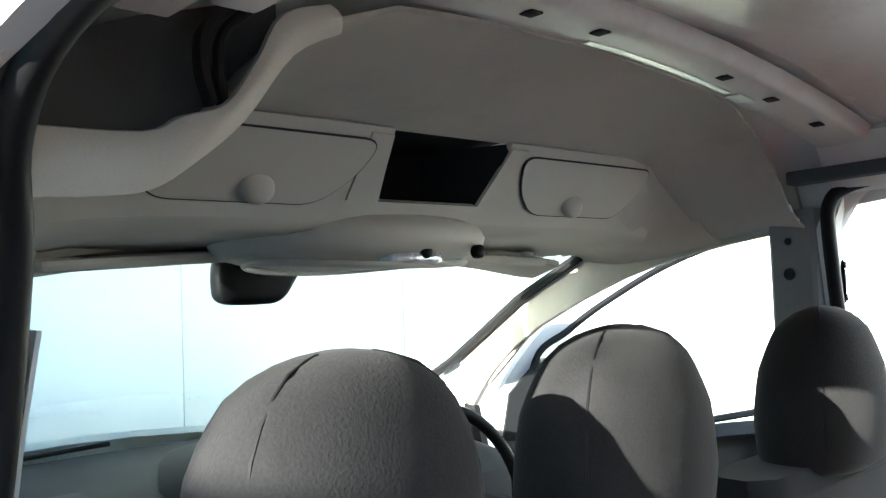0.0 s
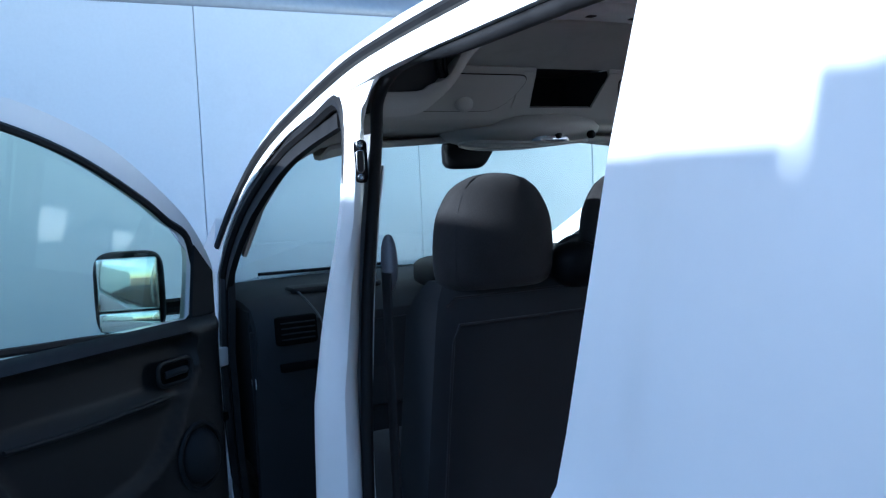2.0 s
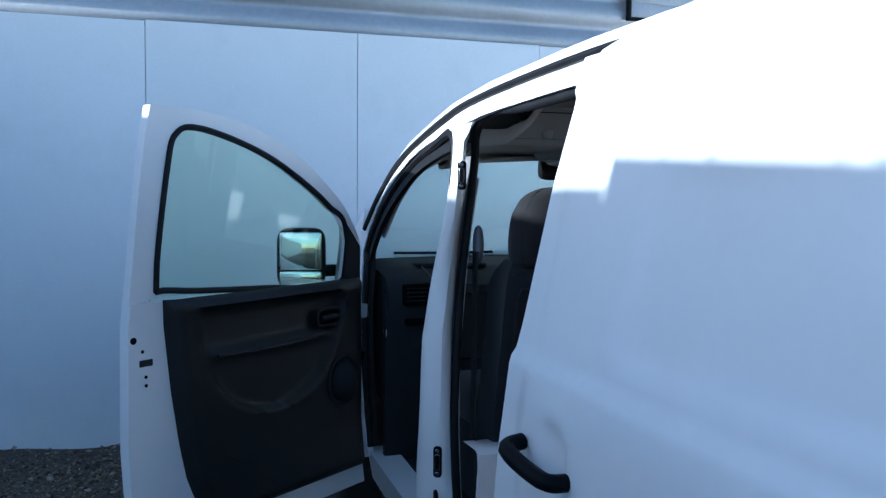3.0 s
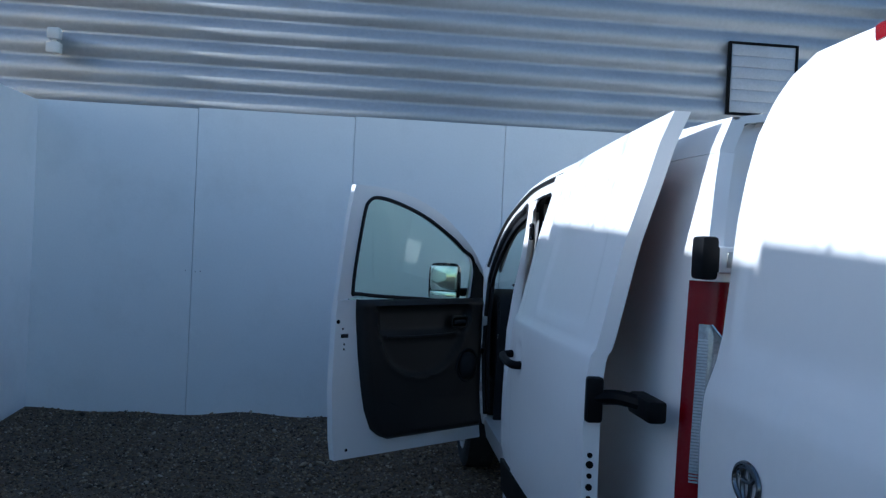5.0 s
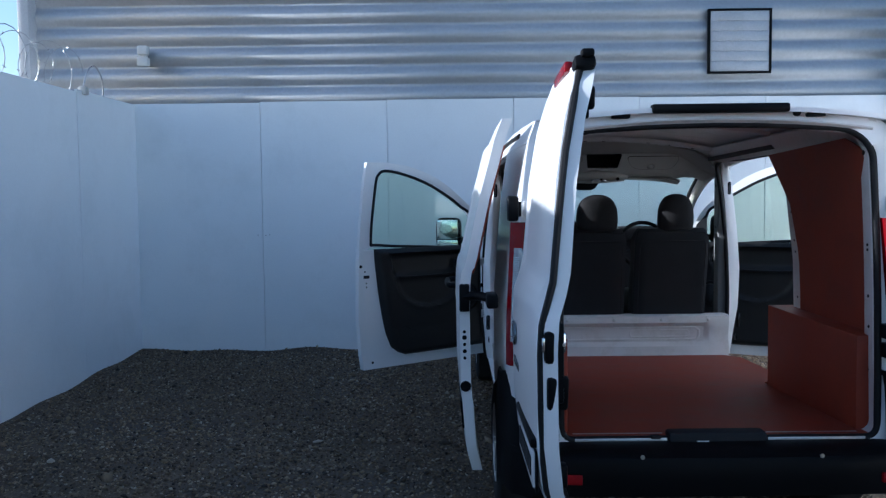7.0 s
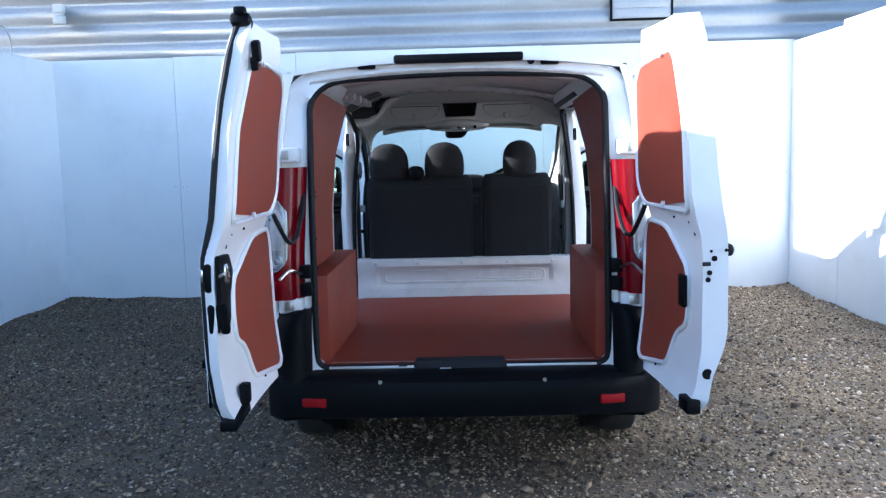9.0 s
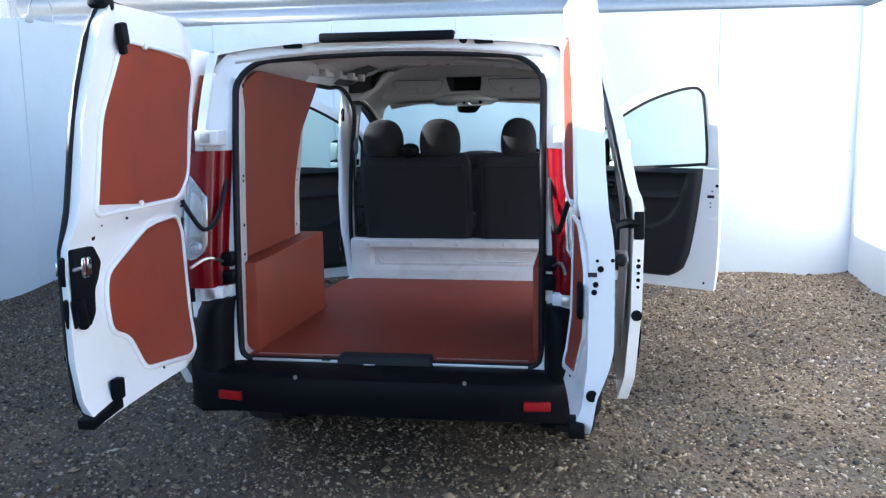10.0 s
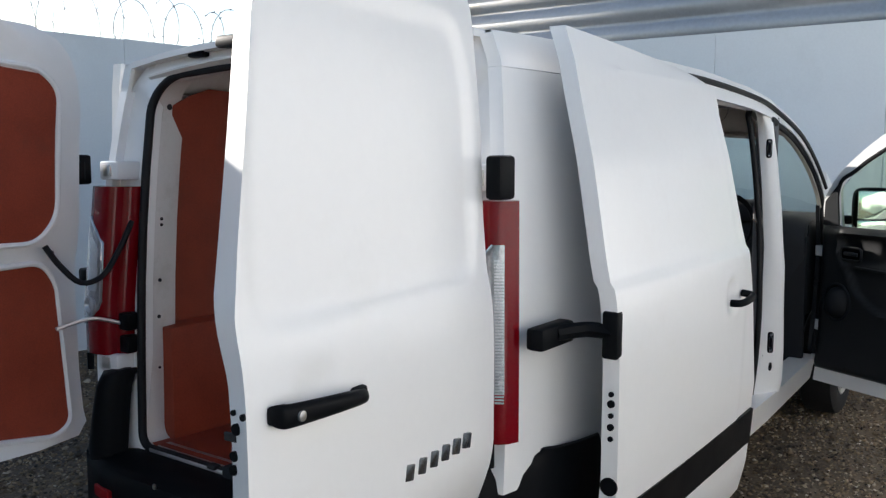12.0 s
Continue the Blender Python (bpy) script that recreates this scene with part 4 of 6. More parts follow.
# overhead shelf: a sloping face with two lidded lockers and an open bin
lin = lambda a, b, n: [a + (b - a) * k / (n - 1) for k in range(n)]
FACE = [(2.598, 1.840), (2.604, 1.826), (2.640, 1.782), (2.672, 1.741), (2.692, 1.712)]
UNDER = [(2.692, 1.712), (2.704, 1.699), (2.73, 1.692), (2.84, 1.690), (2.98, 1.687), (3.10, 1.672)]
def sheet(name, prof, xs, mat, t=(0, 0.010, 0.006), parent=None, label=""):
    r = [[Vector((x, y, z - 0.10 * max(0, abs(x) - 0.42) ** 2 * 4)) for y, z in prof] for x in xs]
    return part(name, shell(r, [[p + Vector(t) for p in row] for row in r]), mat, parent or van, label)


shelf = sheet("overhead_shelf", UNDER, lin(-0.62, 0.62, 17), LID, (0, 0, 0.008), None, "grey moulded overhead shelf above the windscreen")
sheet("shelf_face", FACE, lin(-0.62, -0.135, 9), LID, parent=shelf)
sheet("shelf_face", FACE, lin(0.115, 0.62, 9), LID, parent=shelf)
sheet("shelf_lip", FACE[3:], lin(-0.138, 0.118, 5), LID, parent=shelf)
down = Vector((0, 0.076, -0.099)).normalized()
out = Vector((0, -0.099, -0.076)).normalized()
for s in (-1, 1):
    cx = s * 0.127 - 0.010
    sd = [[Vector((cx - s * 0.018 * f, y, z)) for f, y, z in ((0, 2.598, 1.84), (0.5, 2.637, 1.785), (1, 2.672, 1.741))], [Vector((cx - s * 0.03, y, z)) for y, z in ((2.80, 1.85), (2.80, 1.79), (2.80, 1.742))]]
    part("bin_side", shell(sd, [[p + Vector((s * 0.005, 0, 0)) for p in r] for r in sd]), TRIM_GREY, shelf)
    # rounded web between bin and locker
    web = [[Vector((cx + s * k, 0, 0)) + p - Vector((s * 0.020 * f * (1 if k < 0.005 else 0), 0, 0)) for k in (0.0, 0.02, 0.04)] for f, p in ((0, Vector((0, 2.600, 1.832))), (0.5, Vector((0, 2.638, 1.784))), (1, Vector((0, 2.671, 1.742))))]
    part("bin_web", shell([[q + out * 0.003 for q in r] for r in web], [[q - out * 0.004 for q in r] for r in web]), LID, shelf)
    # locker lid, wider above than below
    ol = [(0.152, 0.004), (0.525, 0.004), (0.52, 0.055), (0.485, 0.116), (0.235, 0.116), (0.185, 0.075)]
    org = Vector((0, 2.604, 1.826))
    pts = [org + Vector((s * a, 0, 0)) + down * d for a, d in rounded(ol, 0.05, 6)]
    bm = bmesh.new()
    top_f = bm.faces.new([bm.verts.new(p + out * 0.004) for p in pts])
    r = bmesh.ops.extrude_face_region(bm, geom=[top_f])
    for v in [e for e in r["geom"] if isinstance(e, bmesh.types.BMVert)]:
        v.co -= out * 0.006
    lid = part("locker_lid", bm, LID, shelf)
    part("lid_gap", tube([p + out * 0.0015 for p in pts], 0.0026, 5, closed=True), HOLE, lid)
    kp = org + Vector((s * 0.335, 0, 0)) + down * 0.092 + out * 0.004
    part("knob", blob(kp, (0.027, 0.016, 0.024), (0.95, 0.95), 18, 10), LID, lid)
# inside of the bin, coloured far darker than the shelf around it
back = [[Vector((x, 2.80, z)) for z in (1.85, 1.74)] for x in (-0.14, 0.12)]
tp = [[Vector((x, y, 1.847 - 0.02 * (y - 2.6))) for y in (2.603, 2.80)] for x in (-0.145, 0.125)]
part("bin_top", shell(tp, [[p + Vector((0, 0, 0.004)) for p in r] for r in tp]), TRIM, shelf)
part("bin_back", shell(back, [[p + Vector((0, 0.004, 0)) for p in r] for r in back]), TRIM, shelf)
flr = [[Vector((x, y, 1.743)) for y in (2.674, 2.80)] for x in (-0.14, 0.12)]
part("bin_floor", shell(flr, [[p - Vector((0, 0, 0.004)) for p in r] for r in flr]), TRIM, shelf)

# headlining from the cross member to the shelf, moulded down at both sides
REAR_SEC = [(0, 2.318, 1.910), (0.20, 2.318, 1.909), (0.36, 2.317, 1.898), (0.45, 2.315, 1.866), (0.50, 2.315, 1.834), (0.545, 2.315, 1.785), (0.585, 2.315, 1.745), (0.625, 2.315, 1.714), (0.67, 2.315, 1.694), (0.725, 2.315, 1.684), (0.765, 2.315, 1.680)]
REAR_RIGHT = [(0, 2.318, 1.910), (0.20, 2.322, 1.899), (0.36, 2.335, 1.882), (0.45, 2.358, 1.866), (0.56, 2.392, 1.846), (0.63, 2.408, 1.814), (0.672, 2.415, 1.788), (0.70, 2.417, 1.748), (0.720, 2.405, 1.706), (0.745, 2.395, 1.690), (0.785, 2.39, 1.684)]
FRONT_SEC = [(0, 1.842), (0.20, 1.842), (0.36, 1.840), (0.45, 1.836), (0.51, 1.826), (0.57, 1.800), (0.62, 1.768), (0.66, 1.738), (0.70, 1.712), (0.735, 1.694), (0.765, 1.685)]
rows = []
for t in lin(0, 1, 9):
    row = []
    for s, secs in ((-1, list(zip(REAR_SEC, FRONT_SEC))[:0:-1]), (1, list(zip(REAR_RIGHT, FRONT_SEC)))):
        for (xa, ya, za), (xb, zb) in secs:
            f = t * t * (3 - 2 * t) if s > 0 else t
            row.append(Vector((s * (xa + (xb - xa) * f), ya + (2.615 - ya) * t, za + (zb - za) * f + 0.012 * math.sin(math.pi * t))))
    rows.append(row)
part("headlining", shell(rows, [[p + Vector((0, 0, 0.006)) for p in r] for r in rows]), LINING, van, "grey-beige moulded headlining")
# loose rolled edge of the lining by the passenger pillar
lower = smooth_line([(-0.44, 2.312, 1.858), (-0.50, 2.305, 1.826), (-0.558, 2.298, 1.757), (-0.61, 2.295, 1.714), (-0.65, 2.293, 1.690), (-0.70, 2.292, 1.683), (-0.76, 2.292, 1.680)], 24)
upper = smooth_line([(-0.46, 2.300, 1.880), (-0.523, 2.285, 1.855), (-0.556, 2.278, 1.806), (-0.588, 2.276, 1.764), (-0.63, 2.276, 1.748), (-0.66, 2.278, 1.734), (-0.76, 2.28, 1.731)], 24)
rows = [[a.lerp(b, f) + Vector((0, -0.010 * math.sin(math.pi * f), 0)) for f in (0, 0.25, 0.5, 0.75, 1)] for a, b in zip(lower, upper)]
part("lining_edge", shell(rows, [[p + Vector((0, 0.006, 0.002)) for p in r] for r in rows]), LINING, van)
# rolled rear edge of the lining over the driver pillar, with a pale clip edge
rows = [[Vector((x + 0.012 * k * (x > 0.6), y + 0.012 * k, z + 0.012 * math.sin(k * 1.5))) for k in (0, 0.5, 1)] for x, y, z in REAR_RIGHT[3:]]
part("lining_lobe", shell(rows, [[p + Vector((0, 0.006, 0.004)) for p in r] for r in rows]), LINING, van)
part("lining_clip", tube(smooth_line([(0.705, 2.414, 1.742), (0.718, 2.412, 1.722), (0.745, 2.411, 1.708), (0.765, 2.413, 1.692)], 12), 0.003, 6), PLATE, van)
# dark sheets stand in for the unlit void above the loose lining, with its cables
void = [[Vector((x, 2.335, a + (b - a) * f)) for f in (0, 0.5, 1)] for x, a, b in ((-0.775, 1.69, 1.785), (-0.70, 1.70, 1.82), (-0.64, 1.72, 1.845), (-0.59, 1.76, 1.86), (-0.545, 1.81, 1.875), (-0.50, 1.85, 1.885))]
part("void_shade_sheet", shell(void, [[p + Vector((0, 0.004, 0)) for p in r] for r in void]), TRACK_AND_SHADE, van)
# second dark sheet, in place of the shade up under the roof
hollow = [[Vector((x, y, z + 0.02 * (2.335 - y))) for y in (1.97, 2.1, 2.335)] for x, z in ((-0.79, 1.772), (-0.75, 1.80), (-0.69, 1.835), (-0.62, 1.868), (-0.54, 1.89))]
part("hollow_shade_sheet", shell(hollow, [[p + Vector((0, 0, 0.004)) for p in r] for r in hollow]), TRACK_AND_SHADE, van)
for k in (0, 1):
    part("loose_cable", tube(smooth_line([(-0.55 + 0.02 * k, 2.31, 1.872), (-0.592 + 0.018 * k, 2.30, 1.835), (-0.600 + 0.016 * k, 2.295, 1.800), (-0.588 + 0.01 * k, 2.30, 1.768)], 16), 0.0075 - 0.002 * k, 8), RUBBER, van)
for s in (-1, 1):
    # moulded side of the lining along the top of the door opening
    rows = []
    for y in lin(2.60, 3.22 if s < 0 else 3.0, 13):
        ap = interp(y, APERTURE) - 0.012
        zt = interp(y, [(2.60, 1.830), (2.64, 1.785), (2.69, 1.712), (2.73, 1.690), (3.0, 1.684), (3.12, 1.672)])
        low = min(ap, zt - 0.02)
        k = min(1, max(0, (y - 2.90) / 0.30)) if s < 0 else min(1, max(0, (y - 2.74) / 0.26))
        low += (zt - 0.004 - low) * (k if s > 0 else 0)
        rows.append([Vector((s * (x + (0.757 - x) * 0.8 * k), y, z)) for x, z in ((0.50, zt - 0.002), (0.57, zt - 0.012), (0.64, zt + (low - zt) * 0.45), (0.70, zt + (low - zt) * 0.85), (0.765, low - 0.01))])
    part("lining_side", shell(rows, [[p + Vector((s * 0.004, 0, 0.006)) for p in r] for r in rows]), LINING, van)
    # grey metal post beside the headrests, with its fixing holes
    post = [[Vector((x, y, z)) for x, y in ((0.80, 2.375), (0.742, 2.383), (0.735, 2.391), (0.735, 2.469), (0.742, 2.477), (0.80, 2.495))] for z in (0.6, 1.2, 1.5, 1.735)] if s > 0 else None
    if post:
        po = part("pillar_post", shell(post, [[p + Vector((0.01, 0, 0)) for p in r] for r in post]), VENT_GREY, van, "grey painted pillar with fixing holes")
        for y, z, r in ((2.435, 1.672, 0.007), (2.435, 1.607, 0.012), (2.438, 1.32, 0.008)):
            part("fixing_hole", lathe([(r, 0), (r, 0.002)], 10, m=Matrix.Translation((0.7355, y, z)) @ Matrix.Diagonal((-1, 1, 1, 1))), HOLE, po)

ORIGIN = Vector((0, 0.26, 0.035))  # above the windscreen
# header, visors, dome console, mirror
hdr = [[Vector((x, y + 0.10 * (1 - (x / 0.62) ** 2), z - 0.05 * (abs(x) / 0.62) ** 3)) for y, z in ((2.70, 1.66), (2.78, 1.635), (2.83, 1.64), (2.86, 1.69))] for x in lin(-0.62, 0.62, 13)]
part("screen_header", shell(hdr, [[p + Vector((0, 0, 0.012)) for p in r] for r in hdr]), LINING, van)
for s in (-1, 1):
    vis = part("sun_visor", box(-0.19, 0.19, -0.075, 0.075, -0.010, 0.010, 0.009, m=Matrix.Translation((s * 0.36, 2.76, 1.632)) @ pose(0, 0, 0, 3, s * 3, s * -7)), LINING, van)
    if s < 0:
        part("visor_label", box(-0.06, 0.06, -0.03, 0.03, -0.001, 0.001, m=Matrix.Translation((s * 0.40, 2.74, 1.6205)) @ pose(0, 0, 0, 3, s * 3, s * -7)), PLATE, vis)
    part("grab_pivot", blob((s * 0.545, 2.74, 1.642), (0.025, 0.02, 0.012), (0.8, 0.8), 12, 8), LID, vis)
con = part("dome_console", blob((-0.035, 2.62, 1.655), (0.25, 0.20, 0.05), (0.8, 0.9), 30, 12), LID, van, "grey moulded roof lamp console")
part("lamp_lens", blob((-0.03, 2.470, 1.618), (0.060, 0.030, 0.016), (0.6, 0.6), 16, 8), CLEAR_LENS, con)
part("console_rim", tube([(-0.035 + 0.205 * math.cos(a), 2.60 + 0.155 * math.sin(a), 1.612 + 0.006 * math.cos(2 * a)) for a in (2 * math.pi * k / 36 for k in range(36))], 0.006, 6, closed=True), LID, con)
for x in (-0.02, 0.10):
    part("switch", lathe([(0.012, 0), (0.012, 0.012), (0.008, 0.015)], 12, m=Matrix.Translation((x, 2.450, 1.628)) @ pose(0, 0, 0, 0, 0, -90)), PLASTIC, con)
mir = part("rear_view_mirror", blob((-0.045, 2.93, 1.60), (0.115, 0.028, 0.050), (0.45, 0.5), 28, 12, shape=lambda p: Vector((p.x * (0.80 if p.x < 0 else 0.78 + 0.30 * p.z), p.y, p.z))), PLASTIC, van, "black rear-view mirror")
part("mirror_stem", tube([(0.0, 2.94, 1.61), (0.0, 3.0, 1.66)], 0.014, 8), PLASTIC, mir)
part("sensor_cover", box(-0.05, 0.05, 2.97, 3.02, 1.61, 1.67, 0.012), TRIM, mir)

ORIGIN = Vector((0, 0.30, 0.10))  # dash
# dash
dash_prof = [(3.02, 0.60), (2.98, 0.80), (2.93, 0.95), (2.93, 1.03), (2.98, 1.085), (3.10, 1.105), (3.35, 1.11), (3.62, 1.10)]
rows = [[Vector((x, y + 0.10 * (1 - (x / 0.78) ** 2) * (1 if z > 0.9 else 0.4) + (0.05 if abs(x) > 0.7 else 0), z - (0.02 if abs(x) > 0.7 else 0))) for y, z in dash_prof] for x in lin(-0.77, 0.77, 21)]
dash = part("dashboard", shell(rows, [[p + Vector((0, 0.03, -0.03)) for p in r] for r in rows]), TRIM_GREY, van, "dark grey moulded dashboard")
vt = part("air_vent", box(-0.068, 0.068, -0.02, 0.015, -0.045, 0.045, 0.01, m=Matrix.Translation((-0.655, 2.948, 1.005)) @ pose(0, 0, 0, -4, 0, 6)), MATT_BLACK, dash)
for k in range(4):
    part("vent_vane", box(-0.055, 0.055, -0.020, -0.012, -0.002, 0.002, m=Matrix.Translation((-0.655, 2.940, 0.98 + 0.017 * k))), TRIM, vt)
part("glove_box", box(-0.10, 0.30, -0.012, 0.012, -0.09, 0.09, 0.012, m=Matrix.Translation((-0.45, 3.0, 0.80)) @ pose(0, 0, 0, -12, 0, 2)), TRIM, dash)
part("trim_line", tube(smooth_line([(-0.60, 3.07, 1.108), (-0.585, 2.975, 1.065), (-0.565, 2.95, 1.015), (-0.55, 2.955, 0.915), (-0.547, 2.975, 0.80), (-0.56, 3.0, 0.67)], 24), 0.003, 6), TRIM_EDGE, dash)
part("dash_slot", box(-0.06, 0.06, -0.012, 0.012, -0.014, 0.014, 0.005, m=Matrix.Translation((-0.653, 2.940, 0.89)) @ pose(0, 0, 0, -8, 0, 5)), MATT_BLACK, dash)
part("side_vent", box(-0.055, 0.055, -0.012, 0.012, -0.022, 0.022, 0.008, m=Matrix.Translation((-0.42, 2.985, 1.02)) @ pose(0, 0, 0, -4, 0, 4)), HOLE, dash)
part("top_pocket", box(-0.16, 0.16, -0.05, 0.05, -0.01, 0.012, 0.01, m=Matrix.Translation((-0.45, 3.14, 1.108))), TRIM, dash)
part("centre_pod", blob((0.02, 3.10, 1.12), (0.16, 0.12, 0.065), (0.5, 0.6), 24, 12), TRIM, dash)
part("radio", box(-0.10, 0.10, -0.012, 0.012, -0.035, 0.035, 0.005, m=Matrix.Translation((0.02, 2.985, 0.98))), HOLE, dash)
part("instrument_hood", blob((0.37, 3.10, 1.13), (0.20, 0.12, 0.065), (0.5, 0.6), 24, 12), TRIM, dash)
st = part("sticker", lathe([(0.026, 0), (0.026, 0.001)], 18, m=Matrix.Translation((-0.777, 3.02, 0.838)) @ Matrix.Diagonal((-1, 1, 1, 1))), PLATE, dash, "round white warning sticker")
endp = [[Vector((-0.775 + 0.005 * j, y, z)) for j, (y, z) in enumerate(((3.0, zz), (3.2, zz), (3.4, zz)))] for zz in (0.55, 0.8, 1.06)]
for s in (-1, 1):
    e2 = [[Vector((s * abs(p.x), p.y + 0.06, p.z)) for p in r] for r in endp]
    part("dash_end_cap", shell(e2, [[p + Vector((-s * 0.02, 0, 0)) for p in r] for r in e2]), TRIM, dash)
part("sticker_mark", box(-0.7795, -0.7785, -0.010, 0.010, -0.012, 0.012, 0.002, m=Matrix.Translation((0, 3.02, 0.838))), BADGE, st)
part("wiper_arm", tube(smooth_line([(-0.6, 3.52, 1.135), (-0.3, 3.68, 1.12), (0.0, 3.76, 1.115)], 12), 0.007, 6), PLASTIC, van)
part("cab_floor", box(-0.78, 0.78, 1.75, 2.95, 0.28, 0.305, 0.004), TRIM, van)
part("firewall", box(-0.78, 0.78, 3.0, 3.04, 0.28, 1.0, 0.004), TRIM, van)
ORIGIN = Vector((0, 0.20, 0.10))  # steering
sw = part("steering_wheel", tube([(0.37 + 0.185 * math.cos(a), 2.86 + 0.07 * math.sin(a), 1.06 + 0.172 * math.sin(a)) for a in (2 * math.pi * k / 36 for k in range(36))], 0.015, 10, closed=True), PLASTIC, van, "black steering wheel")
part("hub", blob((0.37, 2.87, 1.055), (0.075, 0.03, 0.06), (0.6, 0.6), 18, 10), TRIM, sw)
for a in (200, 340, 270):
    c, d = math.cos(radians(a)), math.sin(radians(a))
    part("spoke", tube([(0.37 + 0.06 * c, 2.87 + 0.02 * d, 1.055 + 0.055 * d), (0.37 + 0.18 * c, 2.86 + 0.068 * d, 1.06 + 0.168 * d)], 0.014, 8), TRIM, sw)
part("hub_emblem", lathe([(0.018, 0), (0.018, 0.003)], 14, m=Matrix.Translation((0.37, 2.838, 1.06)) @ pose(0, 0, 0, 0, 0, -90)), CHROME, sw)
ORIGIN = Vector((0, 0.23, 0))
# seat belt on the passenger pillar
part("seat_belt", box(-0.746, -0.742, 2.08, 2.125, 0.75, 1.35, 0.001), RUBBER, van)
part("belt_guide_loop", blob((-0.730, 2.115, 1.370), (0.016, 0.024, 0.062), (0.9, 0.8), 14, 10), BELT_GREY, van)

# ---- doors ----
ORIGIN = Vector((0, 0, 0))
def door_sheet(name, rows, A, u, n, mat, parent, thick, cols=8, label="", camber=0.0, hinged=False, flare=0.0, presses=()):
    """rows of (z, u0, u1, offset outward)."""
    out, flat = [], []
    # the door thins towards its hinges
    thin = [min(1, 0.15 + 4.0 * j / cols) if hinged else 1 for j in range(cols + 1)]
    for z, u0, u1, o in rows:
        row, plain = [], []
        for j in range(cols + 1):
            a = u0 + (u1 - u0) * j / cols
            plain.append(A + u * a + n * (o + camber * (1 - (2 * j / cols - 1) ** 2)) + Vector((0, 0, z)))
            row.append(plain[-1] - n * pressed(presses, a, z))
        out.append(row)
        flat.append(plain)
    t = thick if isinstance(thick, (list, tuple)) else [thick] * len(rows)
    w = flare if isinstance(flare, (list, tuple)) else [flare] * len(rows)
    inn = [[p - n * k * f + u * e * (j / cols) ** 8 for j, (p, f) in enumerate(zip(r, thin))] for r, k, e in zip(flat, t, w)]
    return part(name, shell(out, inn), mat, parent, label)


def on_door(outline, A, u, n, off, thick, mat, name, parent, label="", bevel=0.0, bulge=None):
    """A flat plate laid on a door, in (u, z) of the door."""
    return part(name, plate(outline, u, (0, 0, 1), A + n * off, thick, bevel=bevel), mat, parent, label)


def stud(name, A, u, n, uu, z, off, r, h, mat, parent, seg=14):
    c = A + u * uu + n * off + Vector((0, 0, z))
    rot = n.to_track_quat("X", "Z").to_matrix().to_4x4()
    return part(name, lathe([(r, -0.001), (r, h), (r * 0.6, h * 1.2)], seg, m=Matrix.Translation(c) @ rot), mat, parent)


def block(name, A, u, n, uu, z, off, size, mat, parent, bevel=0.006, tilt=0, label=""):
    """A bevelled block on a door: size along u, along n, along z."""
    m = Matrix.Translation(A + u * uu + n * off + Vector((0, 0, z))) @ Matrix((u.to_4d()[:3] + (0,), n.to_4d()[:3] + (0,), (0, 0, 1, 0), (0, 0, 0, 1))).transposed() @ pose(0, 0, 0, 0, tilt, 0)
    return part(name, box(-size[0] / 2, size[0] / 2, -size[1] / 2, size[1] / 2, -size[2] / 2, size[2] / 2, bevel, m=m), mat, parent, label)


PROFILE_L = [(0.58, 0.0), (0.66, 0.03), (0.80, 0.045), (1.10, 0.048), (1.19, 0.042), (1.26, 0.018), (1.33, 0.004), (1.60, -0.018), (1.80, -0.05), (1.96, -0.09)]


PROFILE_R = [(0.58, -0.045), (0.66, -0.012), (0.80, 0.005), (1.10, 0.008), (1.19, 0.002), (1.26, -0.018), (1.33, -0.030), (1.60, -0.035), (1.80, -0.042), (1.96, -0.055)]

# outer skin of the right door, bellied out over its inner frame
SKIN_R = [(0.58, -0.045), (0.70, -0.028), (0.76, -0.006), (0.82, 0.014), (0.87, 0.022), (1.08, 0.022), (1.17, 0.02), (1.23, 0.014), (1.30, 0.0), (1.42, -0.010), (1.65, -0.018), (1.85, -0.026), (1.965, -0.038)]


